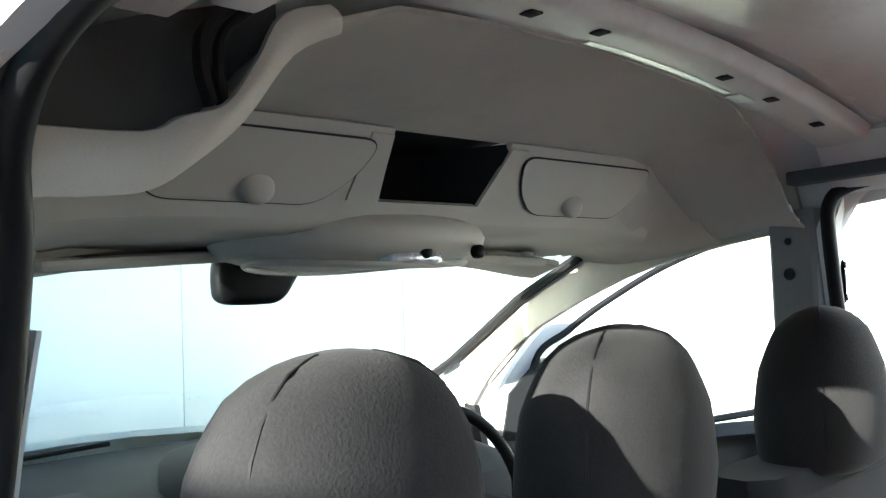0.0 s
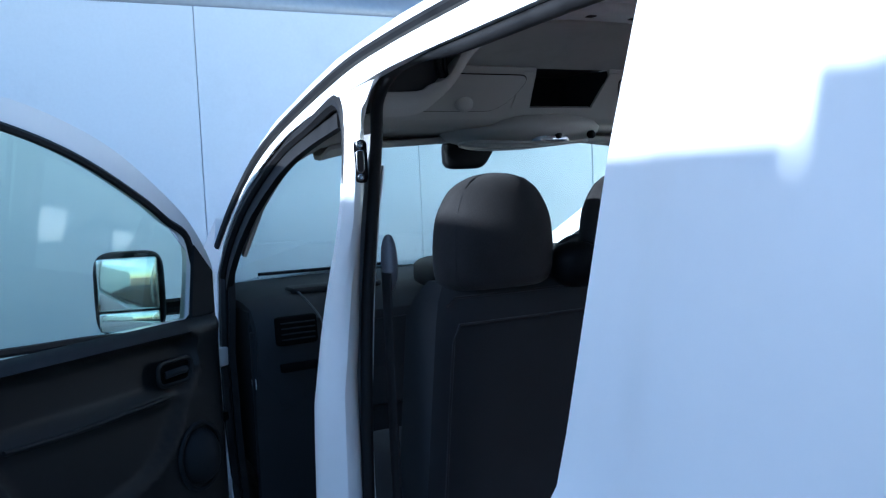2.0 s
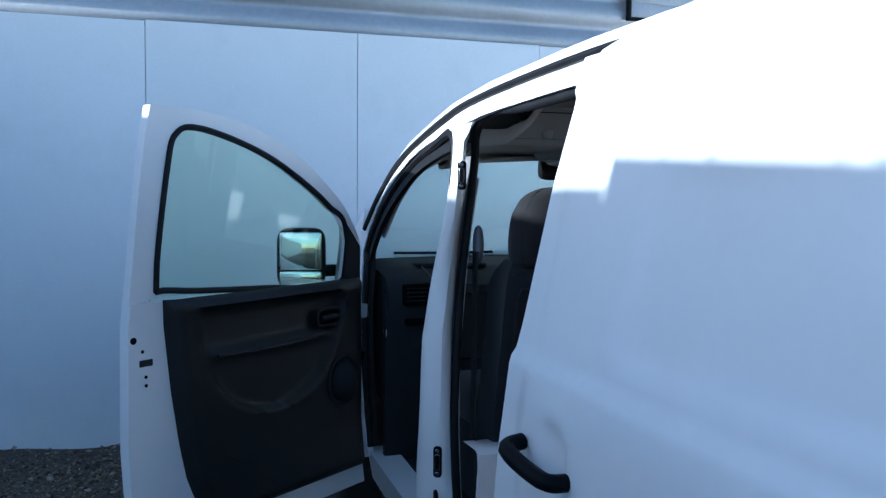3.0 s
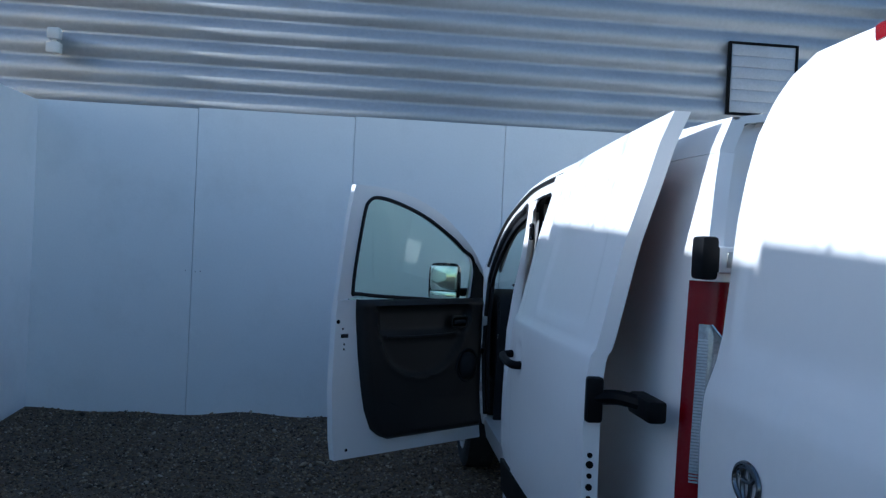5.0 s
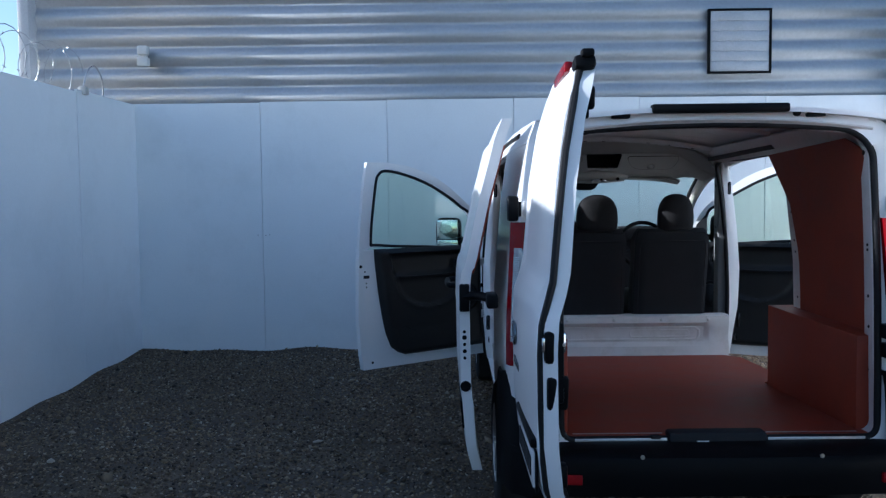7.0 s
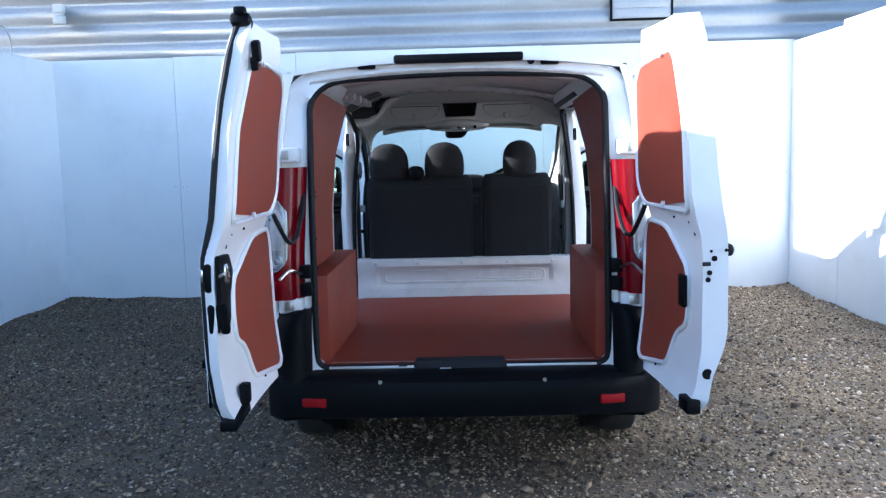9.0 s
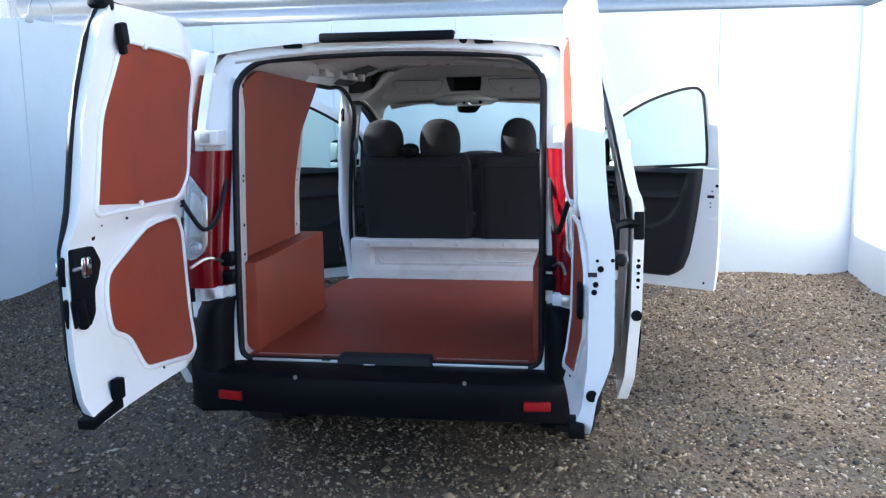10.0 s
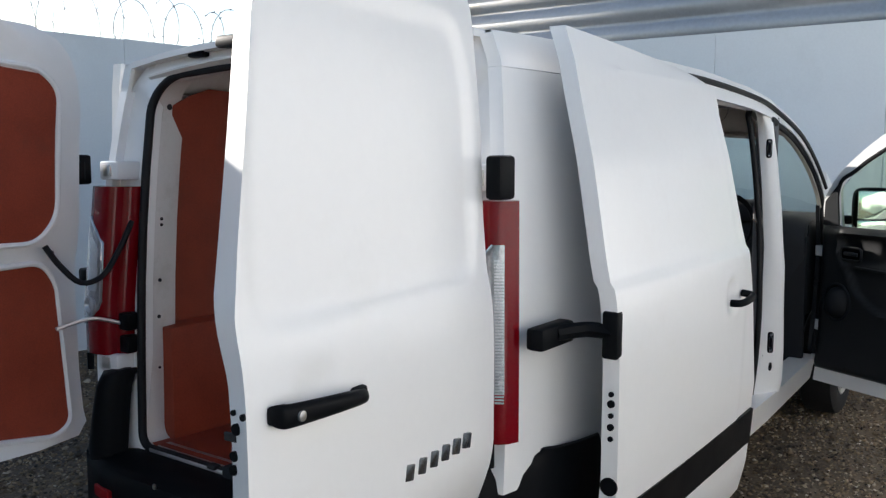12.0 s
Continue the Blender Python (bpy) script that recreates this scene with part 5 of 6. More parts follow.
def rear_door(s, hinge, free, W, label):
    PROFILE = PROFILE_R if s > 0 else PROFILE_L
    SKIN_OUT = SKIN_R if s > 0 else PROFILE_L
    back = 0.04 if s > 0 else 0.0
    A = Vector((*hinge, 0))
    u = (Vector((*free, 0)) - A).normalized()
    n = Vector((u.y, -u.x, 0))
    if n.x * s < 0:
        n = -n
    # window blank pressed into the outer skin, and a finger scoop over the handle
    presses = [(rounded([(0.035, 1.275), (W - 0.014, 1.255), (W - 0.07, 1.89), (0.10, 1.87), (0.045, 1.70)], 0.11, 8), 0.008, 0.035)]
    if s > 0:
        presses.append(([(0.66 + 0.068 * math.cos(k * math.pi / 10), 1.168 + 0.05 * math.sin(k * math.pi / 10)) for k in range(20)], 0.008, 0.035))
    rows = []
    for z in [0.58, 0.60] + [0.62 + 0.0215 * k for k in range(62)] + [1.95, 1.965]:
        low = 0.0 if s > 0 else -0.015
        u0 = interp(z, [(0.58, 0.04 + low), (0.62, low), (1.70, low), (1.80, low + 0.015), (1.88, low + 0.05), (1.93, low + 0.10), (1.965, low + 0.19)] if s < 0 else [(0.58, 0.04), (0.62, 0), (1.60, 0), (1.90, 0.03), (1.965, 0.07)])
        u1 = interp(z, [(0.58, W - 0.04), (0.62, W - 0.01), (0.8, W), (1.3, W), (1.6, W - (0.025 if s < 0 else 0.05)), (1.9, W - (0.07 if s < 0 else 0.10)), (1.965, W - (0.11 if s < 0 else 0.14))])
        rows.append((z, u0, u1, interp(z, SKIN_OUT)))
    # the shut face of the left door stands out past its skin
    wide = -back if s > 0 else [interp(r[0], [(0.58, 0.02), (0.68, 0.045), (1.15, 0.045), (1.26, 0.018), (1.9, 0.012)]) for r in rows]
    d = door_sheet("rear_door", rows, A, u, n, PAINT, van, [0.06 + interp(r[0], SKIN_OUT) - interp(r[0], PROFILE) for r in rows], 44, label, camber=0.012, hinged=True, flare=wide, presses=presses)
    # inner pressing: proud rim with ply-lined recesses
    off = lambda z: interp(z, PROFILE) - 0.06
    W -= 0.4 * back
    up = rounded([(0.16, 1.27), (W - 0.085, 1.275), (W - 0.115, 1.60), (W - 0.22, 1.86), (0.17, 1.835), (0.095, 1.77), (0.095, 1.36)], 0.06, 5)
    lo = rounded([(0.14, 1.205), (0.36, 1.195), (W - 0.20, 1.06), (W - 0.18, 0.97), (W - 0.20, 0.85), (W - 0.32, 0.80), (W - 0.40, 0.655), (0.13, 0.61), (0.065, 0.645), (0.065, 0.80), (0.085, 1.13)], 0.045, 5)
    for ol in (up, lo):
        # strips between the left and right limits of the outline
        rows = []
        zs2 = [p[1] for p in ol]
        for i in range(15):
            z = min(zs2) + 0.001 + (max(zs2) - min(zs2) - 0.002) * i / 14
            xs = []
            for a, b in zip(ol, ol[1:] + ol[:1]):
                if (a[1] - z) * (b[1] - z) <= 0 and abs(a[1] - b[1]) > 1e-9:
                    xs.append(a[0] + (b[0] - a[0]) * (z - a[1]) / (b[1] - a[1]))
            rows.append((z, min(xs), max(xs)))
        def strips(lift, grow):
            out = []
            for z, a, b in rows:
                a, b = a - grow, b + grow
                out.append([A + u * (a + (b - a) * j / 8) + n * (off(z) - lift + 0.012 * (1 - (2 * (a + (b - a) * j / 8) / W - 1) ** 2)) + Vector((0, 0, z)) for j in range(9)])
            return out
        g = strips(0.006, 0)
        part("ply_lining", shell(g, [[p + n * 0.012 for p in r] for r in g]), PLY, d, "red-brown plywood door lining")
        rim = [A + u * a + n * (off(z) - 0.004 + 0.012 * (1 - (2 * a / W - 1) ** 2)) + Vector((0, 0, z)) for a, z in ol]
        part("lining_edge", tube(rim, 0.010, 8, closed=True), PAINT, d)
    W += 0.4 * back
    # free-edge seal
    edge = [(z, interp(z, [(0.58, W - 0.04), (0.62, W - 0.01), (0.8, W), (1.3, W), (1.6, W - 0.025), (1.9, W - 0.07), (1.965, W - 0.11)])) for z in (0.60, 0.66, 0.75, 0.9, 1.08, 1.17, 1.23, 1.3, 1.5, 1.7, 1.85, 1.95)]
    if s < 0:
        part("edge_seal", tube([A + u * (b + 0.004) + n * (interp(z, PROFILE) - 0.014) + Vector((0, 0, z)) for z, b in edge], 0.012, 8), RUBBER, d)
    else:
        face = lambda o, z: W - back * min(1, max(0, (interp(z, SKIN_OUT) - o) / (0.06 + interp(z, SKIN_OUT) - interp(z, PROFILE)))) + 0.002
        for z, r, o in ((1.145, 0.005, -0.030), (1.12, 0.010, -0.020), (1.07, 0.009, -0.034), (1.045, 0.009, -0.038), (1.15, 0.006, 0.014), (0.715, 0.019, -0.042)):
            c = A + u * face(o, z) + n * o + Vector((0, 0, z))
            part("edge_plug", lathe([(r, -0.001), (r, 0.004)], 12, m=Matrix.Translation(c) @ u.to_track_quat("X", "Z").to_matrix().to_4x4()), PLASTIC, d)
        block("latch_slot", A, u, n, face(-0.04, 1.1) + 0.001, 1.10, -0.040, (0.006, 0.035, 0.014), HOLE, d, 0.001)
    # small fixings on the inner face
    for a, z, r in ((W - 0.36, 1.845, 0.012), (W - 0.40, 1.285, 0.012)):
        c = off(z)
        stud("clip", A, u, -n, a, z, -c - 0.002, r, 0.010, PLATE, d)
    for a, z, r in ((W - 0.12, 1.20, 0.012), (W - 0.33, 1.24, 0.005), (W - 0.16, 1.235, 0.004), (0.10, 1.235, 0.005), (W - 0.52, 0.625, 0.005)):
        stud("plug", A, u, -n, a, z, -off(z) - 0.010, r, 0.004, PLASTIC, d, 10)
    return d, A, u, n


PROFILE = PROFILE_L
dl, A, u, n = rear_door(-1, (-0.826, -0.12), (-0.822, -1.0), 0.872, "white left rear door with plywood lining, swung wide open")
IN = lambda z: interp(z, PROFILE) - 0.06
W = 0.905
lat = rounded([(W + 0.003, 1.18), (W - 0.125, 1.175), (W - 0.165, 1.115), (W - 0.14, 1.06), (W - 0.115, 1.03), (W - 0.11, 0.95), (W - 0.075, 0.91), (W + 0.003, 0.94)], 0.012, 3)
case = on_door(lat, A, u, -n, -IN(1.06) + 0.004, -0.016 if (u.cross(Vector((0, 0, 1)))).dot(n) > 0 else 0.016, PLASTIC, "door_latch", dl, "black latch plate with bright striker", bevel=0.004)
block("striker", A, u, n, W - 0.060, 1.115, IN(1.1) - 0.024, (0.056, 0.02, 0.07), CHROME, case, 0.012)
stud("striker_pin", A, u, u, 0, 0, 0, 0.006, 0.03, STEEL, case).matrix_world = Matrix.Translation(u * (W - 0.03) + n * (IN(1.1) - 0.02) + Vector((0, 0, 1.115)))
block("pull_lever", A, u, n, W - 0.020, 0.965, IN(0.97) - 0.02, (0.03, 0.03, 0.11), PLASTIC, case, 0.01, 14)
lb = block("latch_body", A, u, n, 0.894, 1.105, IN(1.1) + 0.020, (0.034, 0.038, 0.100), PLASTIC, dl, 0.014)
block("striker_plate", A, u, n, 0.898, 1.115, IN(1.1) + 0.041, (0.024, 0.010, 0.046), CHROME, lb, 0.005)
block("latch_lever", A, u, n, 0.894, 0.965, IN(0.97) + 0.014, (0.034, 0.036, 0.105), PLASTIC, dl, 0.012, 8)
block("upper_catch", A, u, n, W - 0.205, 1.872, IN(1.872) - 0.016, (0.045, 0.03, 0.075), PLASTIC, dl, 0.010, 12)
block("catch_hook", A, u, n, W - 0.225, 1.832, IN(1.83) - 0.014, (0.03, 0.026, 0.05), PLASTIC, dl, 0.008, 12)
block("top_corner_cap", A, u, n, W - 0.135, 1.965, interp(1.94, PROFILE) - 0.03, (0.07, 0.07, 0.045), PLASTIC, dl, 0.016, -18)
block("top_knob", A, u, n, W - 0.100, 1.995, interp(1.94, PROFILE) - 0.035, (0.04, 0.04, 0.025), PLASTIC, dl, 0.008)
block("lower_catch", A, u, n, W - 0.18, 0.66, IN(0.66) - 0.018, (0.05, 0.035, 0.075), PLASTIC, dl, 0.008)
block("lower_corner_cap", A, u, n, W - 0.09, 0.60, IN(0.60) + 0.02, (0.20, 0.06, 0.035), PLASTIC, dl, 0.006, 4)
block("high_brake_light", A, u, n, W - 0.352, 1.960, interp(1.94, PROFILE) + 0.004, (0.27, 0.03, 0.035), RED_LENS, dl, 0.008, -5, "red high-level brake light")
em = part("emblem", tube([A + u * (0.263 + 0.055 * math.cos(a)) + n * (interp(1.05, PROFILE) + 0.016) + Vector((0, 0, 1.05 + 0.040 * math.sin(a))) for a in (2 * math.pi * k / 24 for k in range(24))], 0.006, 6, closed=True), BADGE, dl, "oval dark chrome emblem")
part("emblem_ring", tube([A + u * (0.263 + 0.018 * math.cos(a)) + n * (interp(1.05, PROFILE) + 0.016) + Vector((0, 0, 1.05 + 0.038 * math.sin(a))) for a in (2 * math.pi * k / 20 for k in range(20))], 0.005, 6, closed=True), BADGE, em)
part("emblem_ring", tube([A + u * (0.263 + 0.036 * math.cos(a)) + n * (interp(1.05, PROFILE) + 0.016) + Vector((0, 0, 1.068 + 0.014 * math.sin(a))) for a in (2 * math.pi * k / 20 for k in range(20))], 0.005, 6, closed=True), BADGE, em)
for k in range(6):
    block("badge_bar", A, u, n, 0.200 + 0.034 * k, 0.940, interp(0.945, PROFILE) + 0.010, (0.026, 0.008, 0.030), BADGE, dl, 0.003)
plate_ob = block("number_plate", A, u, n, W - 0.30, 0.71, interp(0.71, PROFILE) + 0.016, (0.46, 0.010, 0.11), PLATE, dl, 0.003, label="white plate with a row of dark bars")
block("plate_border", A, u, n, W - 0.30, 0.71, interp(0.71, PROFILE) + 0.009, (0.49, 0.010, 0.135), PLASTIC, plate_ob, 0.003)
for k in range(8):
    block("plate_bar", A, u, n, W - 0.48 + 0.05 * k, 0.71, interp(0.71, PROFILE) + 0.0225, (0.034, 0.004, 0.06), HOLE, plate_ob, 0.001)
block("plate_recess_lip", A, u, n, W - 0.30, 0.80, interp(0.80, PROFILE) + 0.006, (0.50, 0.03, 0.03), PLASTIC, dl, 0.008)

PROFILE = SKIN_R
dr, A, u, n = rear_door(1, (0.843, -0.086), (0.9075, -0.913), 0.83, "white right rear door with black handle, swung wide open")
W = 0.82
hb = interp(1.14, PROFILE) + 0.010
grip = smooth_line([A + u * a + n * (hb + o) + Vector((0, 0, 1.135 - 0.07 * (0.665 - a) + c)) for a, o, c in ((0.785, 0.0, 0.0), (0.77, 0.022, 0.0), (0.70, 0.034, 0.003), (0.62, 0.034, 0.003), (0.56, 0.02, -0.002), (0.54, 0.0, -0.006))], 30)
bm = bmesh.new()
rings = []
for k, p in enumerate(grip):
    f = k / (len(grip) - 1)
    hgt = interp(f, [(0, 0.015), (0.15, 0.021), (0.5, 0.017), (0.85, 0.013), (1, 0.007)])
    rings.append([bm.verts.new(p + n * 0.011 * math.cos(t) + Vector((0, 0, hgt * math.sin(t)))) for t in (2 * math.pi * i / 14 for i in range(14))])
for P, Q in zip(rings, rings[1:]):
    for i in range(14):
        bm.faces.new((P[i], P[(i + 1) % 14], Q[(i + 1) % 14], Q[i]))
bm.faces.new(rings[0])
bm.faces.new(rings[-1])
h = part("door_handle", bm, PLASTIC, dr, "black pull handle with lock")
for a in (0.555, 0.765):
    block("handle_foot", A, u, n, a, 1.133 - 0.07 * (0.665 - a), hb, (0.045, 0.024, 0.03), PLASTIC, h, 0.008, 0)
stud("lock_barrel", A, u, n, 0.752, 1.141, hb + 0.036, 0.009, 0.004, STEEL, h)
for k in range(6):
    block("badge_bar", A, u, n, 0.148 + 0.047 * k, 0.920, interp(0.945, PROFILE) + 0.010, (0.032, 0.008, 0.036), BADGE, dr, 0.004, -12)
block("inner_latch", A, u, n, 0.62, 0.98, interp(0.98, PROFILE_R) - 0.075, (0.06, 0.02, 0.12), PLASTIC, dr, 0.008)
block("lower_corner_cap", A, u, n, W - 0.06, 0.595, interp(0.6, PROFILE_R) - 0.05, (0.10, 0.05, 0.05), PLASTIC, dr, 0.006)


SKIN = [(0.28, 1.02), (0.45, 1.06), (0.75, 1.083), (1.06, 1.086), (1.18, 1.082), (1.232, 1.076), (1.250, 1.063), (1.30, 1.050), (1.55, 0.996), (1.70, 0.955), (1.80, 0.93), (1.92, 0.885)]


def sliding_door(s, y0, y1):
    zs = sorted([0.34, 0.36, 0.38, 0.42, 0.86, 0.88, 0.90] + [0.46 + 0.02 * k for k in range(20)] + [0.91 + 0.0155 * k for k in range(64)])
    win = rounded([(y0 + 0.12, 1.285), (y1 - 0.33, 1.275), (y1 - 0.36, 1.585), (y0 + 0.15, 1.60)], 0.07, 6)
    fold = rounded([(y1 - 0.115, 0.55), (y1 + 0.5, 0.55), (y1 + 0.5, 1.73), (y1 - 0.06, 1.73), (y1 - 0.085, 1.45), (y1 - 0.105, 1.25), (y1 - 0.07, 1.13)], 0.05, 4)
    grip = rounded([(y1 - 0.285, 1.04), (y1 - 0.155, 1.04), (y1 - 0.165, 1.17), (y1 - 0.275, 1.17)], 0.05, 5)
    presses = ((win, 0.007, 0.035), (fold, 0.006 if s < 0 else 0.003, 0.016 if s < 0 else 0.035), (grip, 0.012, 0.035))[0 if s < 0 else 1:]
    rows = []
    for z in zs:
        a = interp(z, [(0.34, y0 + 0.05), (0.45, y0), (1.5, y0), (1.9, y0 - 0.05)] if s < 0 else [(0.34, y0 + 0.05), (0.45, y0), (1.0, y0 - 0.01), (1.25, y0 - 0.025), (1.5, y0), (1.9, y0 + 0.035)])
        b = interp(z, [(0.34, y1 + 0.10), (0.75, y1 + 0.10), (1.18, y1 + 0.01), (1.78, y1), (1.86, y1 - 0.03), (1.90, y1 - 0.30)])
        x = interp(z, SKIN)
        row = []
        for j in range(57):
            y = a + (b - a) * j / 56
            row.append(Vector((s * (x + 0.008 * (1 - (2 * j / 56 - 1) ** 2) - pressed(presses, y, z)), y, z + (0.0 if z < 1.8 else -0.05 * j / 56))))
        rows.append(row)
    d = part("sliding_door", shell(rows, [[p - Vector((s * 0.045, 0, 0)) for p in r] for r in rows]), PAINT, van, "white sliding side door pushed fully back")
    at = lambda y, z, o: Vector((s * (interp(z, SKIN) + 0.004 + o), y, z))
    # inner face
    inn = [[at(y, z, -0.055) for y in (y0 + (0.06 if s < 0 else 0.30), (y0 + y1) / 2, y1 - 0.05)] for z in ((1.22, 1.3, 1.45, 1.6, 1.78) if s < 0 else (0.5, 0.8, 1.06, 1.3, 1.6, 1.78))]
    part("inner_panel", shell(inn, [[p - Vector((s * 0.006, 0, 0)) for p in r] for r in inn]), PLY if s < 0 else PAINT_IN, d, "red-brown plywood door lining" if s < 0 else "")
    y_h, k = (1.08, 1.0) if s < 0 else (1.04, 0.66)
    hd = part("handle", tube(smooth_line([at(y_h - 0.095 * k, 1.085, 0.004), at(y_h - 0.08 * k, 1.088, 0.040), at(y_h + 0.05 * k, 1.10, 0.046), at(y_h + 0.075 * k, 1.105, 0.006)], 16), 0.015 if s < 0 else 0.012, 10), PLASTIC, d, "black pull handle")
    rub = [[at(y, z, 0.006) for z in (0.535, 0.56, 0.635, 0.66)] for y in lin(y0 + 0.03, y1 + 0.08, 6)]
    part("rubbing_strip", shell(rub, [[p - Vector((s * 0.02, 0, 0)) for p in r] for r in rub]), PLASTIC, d)
    # latch, plugs and carrier arm on the trailing edge
    lx = lambda z: s * (interp(z, SKIN) - 0.02)
    lt = part("edge_latch", box(-0.022, 0.022, -0.02, 0.015, -0.06, 0.06, 0.008, m=Matrix.Translation((lx(1.12), y0 - 0.008, 1.12))), PLASTIC, d)
    part("carrier_arm", tube(smooth_line([(lx(1.12), y0 - 0.01, 1.125), (lx(1.12) - s * 0.06, y0 - 0.03, 1.13), (s * 0.955, y0 - 0.10, 1.125)], 14), 0.02, 8), PLASTIC, lt)
    part("roller_block", box(-0.03, 0.02, -0.08, 0.085, -0.028, 0.028, 0.01, m=Matrix.Translation((s * 0.945, y0 - 0.10, 1.12))), PLASTIC, lt)
    for dz, r in ((0.97, 0.007), (0.945, 0.010), (0.915, 0.007), (0.885, 0.009), (0.855, 0.007), (0.73, 0.024)):
        part("edge_plug", lathe([(r, -0.001), (r, 0.004)], 12, m=Matrix.Translation((lx(dz), y0 - 0.001 - (0.010 * min(1, (dz - 0.45) / 0.55) if s > 0 else 0), dz)) @ pose(0, 0, 0, 0, 0, -90)), PLASTIC, d)
    return d


sliding_door(-1, 0.155, 1.265)
sliding_door(1, 0.155, 1.22)


def front_door(s, hinge, free, long=1.30):
    A = Vector((*hinge, 0))
    u = (Vector((*free, 0)) - A).normalized()
    n = Vector((u.y, -u.x, 0))
    # outward (painted) side faces forward and away
    if n.y < 0:
        n = -n
    z_off = lambda z: interp(z, [(0.33, -0.02), (0.6, 0.015), (1.05, 0.02), (1.2, 0.0), (1.76, -0.07)])
    # sizes below are in a reduced plan; long and tall carry them to the true length and height
    tall = [(0.3, 0.265), (0.42, 0.36), (1.12, 1.158), (1.75, 1.802)]
    pt = lambda a, z, o=0.0: A + u * a * long + n * (z_off(z) + o) + Vector((0, 0, interp(z, tall)))
    # lower body of the door
    rows = []
    for z in (0.325, 0.35, 0.45, 0.7, 0.95, 1.05, 1.10, 1.125):
        b = interp(z, [(0.325, 0.868), (0.45, 0.874), (0.7, 0.878), (1.0, 0.872), (1.3, 0.866)])
        rows.append([pt(0.0 + b * j / 8, z) for j in range(9)])
    d = part("front_door", shell(rows, [[p - n * 0.045 for p in r] for r in rows]), PAINT, van, "white front door standing open with black trim inside")
    # window frame as one band round the glass
    win = [(0.085, 1.115), (0.088, 1.345), (0.17, 1.425), (0.258, 1.495), (0.412, 1.592), (0.56, 1.655), (0.70, 1.690), (0.762, 1.668), (0.782, 1.57), (0.794, 1.2), (0.745, 1.15)]
    out_loop = [(0.0, 1.12), (0.0, 1.25), (0.06, 1.37), (0.15, 1.475), (0.335, 1.625), (0.53, 1.715), (0.68, 1.745), (0.80, 1.757), (0.836, 1.760), (0.846, 1.72), (0.858, 1.55), (0.866, 1.25), (0.869, 1.12)]
    o2 = [(p.x, p.y) for p in smooth_line([(*a, 0) for a in out_loop], 60)]
    w2 = [(p.x, p.y) for p in smooth_line([(*a, 0) for a in win], 60)]
    rows = [[pt(*Vector(a).lerp(Vector(b), f)) for f in (0, 0.35, 0.7, 1)] for a, b in zip(o2, w2)]
    part("window_frame", shell(rows, [[p - n * 0.035 for p in r] for r in rows]), PAINT, d)
    ins = [(0.085, 1.118), *win[1:-1], (0.745, 1.158), (0.40, 1.128)]
    part("window_seal", tube(smooth_line([pt(a, z, -0.036) for a, z in ins], 72, True), 0.011, 6, closed=True), RUBBER, d)
    gl_rows = []
    for zz in (1.10, 1.2, 1.32, 1.42, 1.52, 1.60, 1.66, 1.685):
        a0 = interp(zz, [(1.1, 0.075), (1.345, 0.08), (1.425, 0.165), (1.495, 0.25), (1.592, 0.405), (1.655, 0.55), (1.69, 0.66)])
        gl_rows.append([pt(a0 + (0.80 - a0) * j / 4, zz, -0.016) for j in range(5)])
    gp = part("window_glass", shell(gl_rows, [[p - n * 0.004 for p in r] for r in gl_rows]), GLASS, d, "pale green side window glass")
    gp.visible_shadow = False
    # trim panel on the inside: one moulding with a scooped bowl and an arm rest ledge
    bowl = [Vector(q) for q in ((0.69, 1.10), (0.672, 0.985), (0.645, 0.84), (0.59, 0.725), (0.50, 0.652), (0.40, 0.630), (0.30, 0.655), (0.215, 0.725), (0.165, 0.83), (0.13, 0.92), (0.105, 0.99), (0.105, 1.07), (0.14, 1.10))]
    bowl = [(q.x, 1.10 - (1.10 - q.y) * 0.80) for q in smooth_line([(*q, 0) for q in bowl], 48)]
    rows = []
    for z in [0.42 + 0.71 * k / 48 for k in range(49)]:
        b = interp(z, [(0.42, 0.58), (0.44, 0.63), (0.48, 0.675), (0.58, 0.71), (0.85, 0.748), (1.13, 0.775)])
        row = []
        for j in range(45):
            f = j / 44
            q = Vector((b * f, z))
            rim = min(1, min(f, 1 - f) * b / 0.03) * min(1, (z - 0.42) / 0.03) * min(1, max(0.15, (1.13 - z) / 0.025))
            dd = depth_in(bowl, q)
            k = 0.003 + 0.044 * math.sqrt(max(0, rim))
            k += 0.010 * math.exp(-(dd / 0.009) ** 2)
            k -= 0.036 * min(1, max(0, dd / 0.022))
            ledge = 0.942 + 0.05 * max(0, 0.3 - q.x)
            if dd > 0:
                over = z - ledge
                k += 0.024 * math.exp(-(over / 0.016) ** 2) * min(1, dd / 0.03) + (0.012 if over < 0 else -0.006) * min(1, abs(over) / 0.02) * min(1, dd / 0.03)
            row.append(pt(q.x, z, -0.046 - k))
        rows.append(row)
    tp = part("door_trim", shell(rows, [[p + n * 0.004 for p in r] for r in rows]), DOOR_TRIM, d, "black moulded door trim panel", smooth=60)
    ring = rounded([(0.118, 0.972), (0.222, 0.972), (0.222, 1.032), (0.118, 1.032)], 0.02, 4)
    pull = part("release_bezel", tube([pt(a, z, -0.083) for a, z in ring], 0.007, 6, closed=True), DOOR_TRIM, tp)
    part("release_well", plate([(a, interp(z, tall)) for a, z in ring], u * long, (0, 0, 1), A + n * (z_off(1.0) - 0.0805), 0.003), MATT_BLACK, pull)
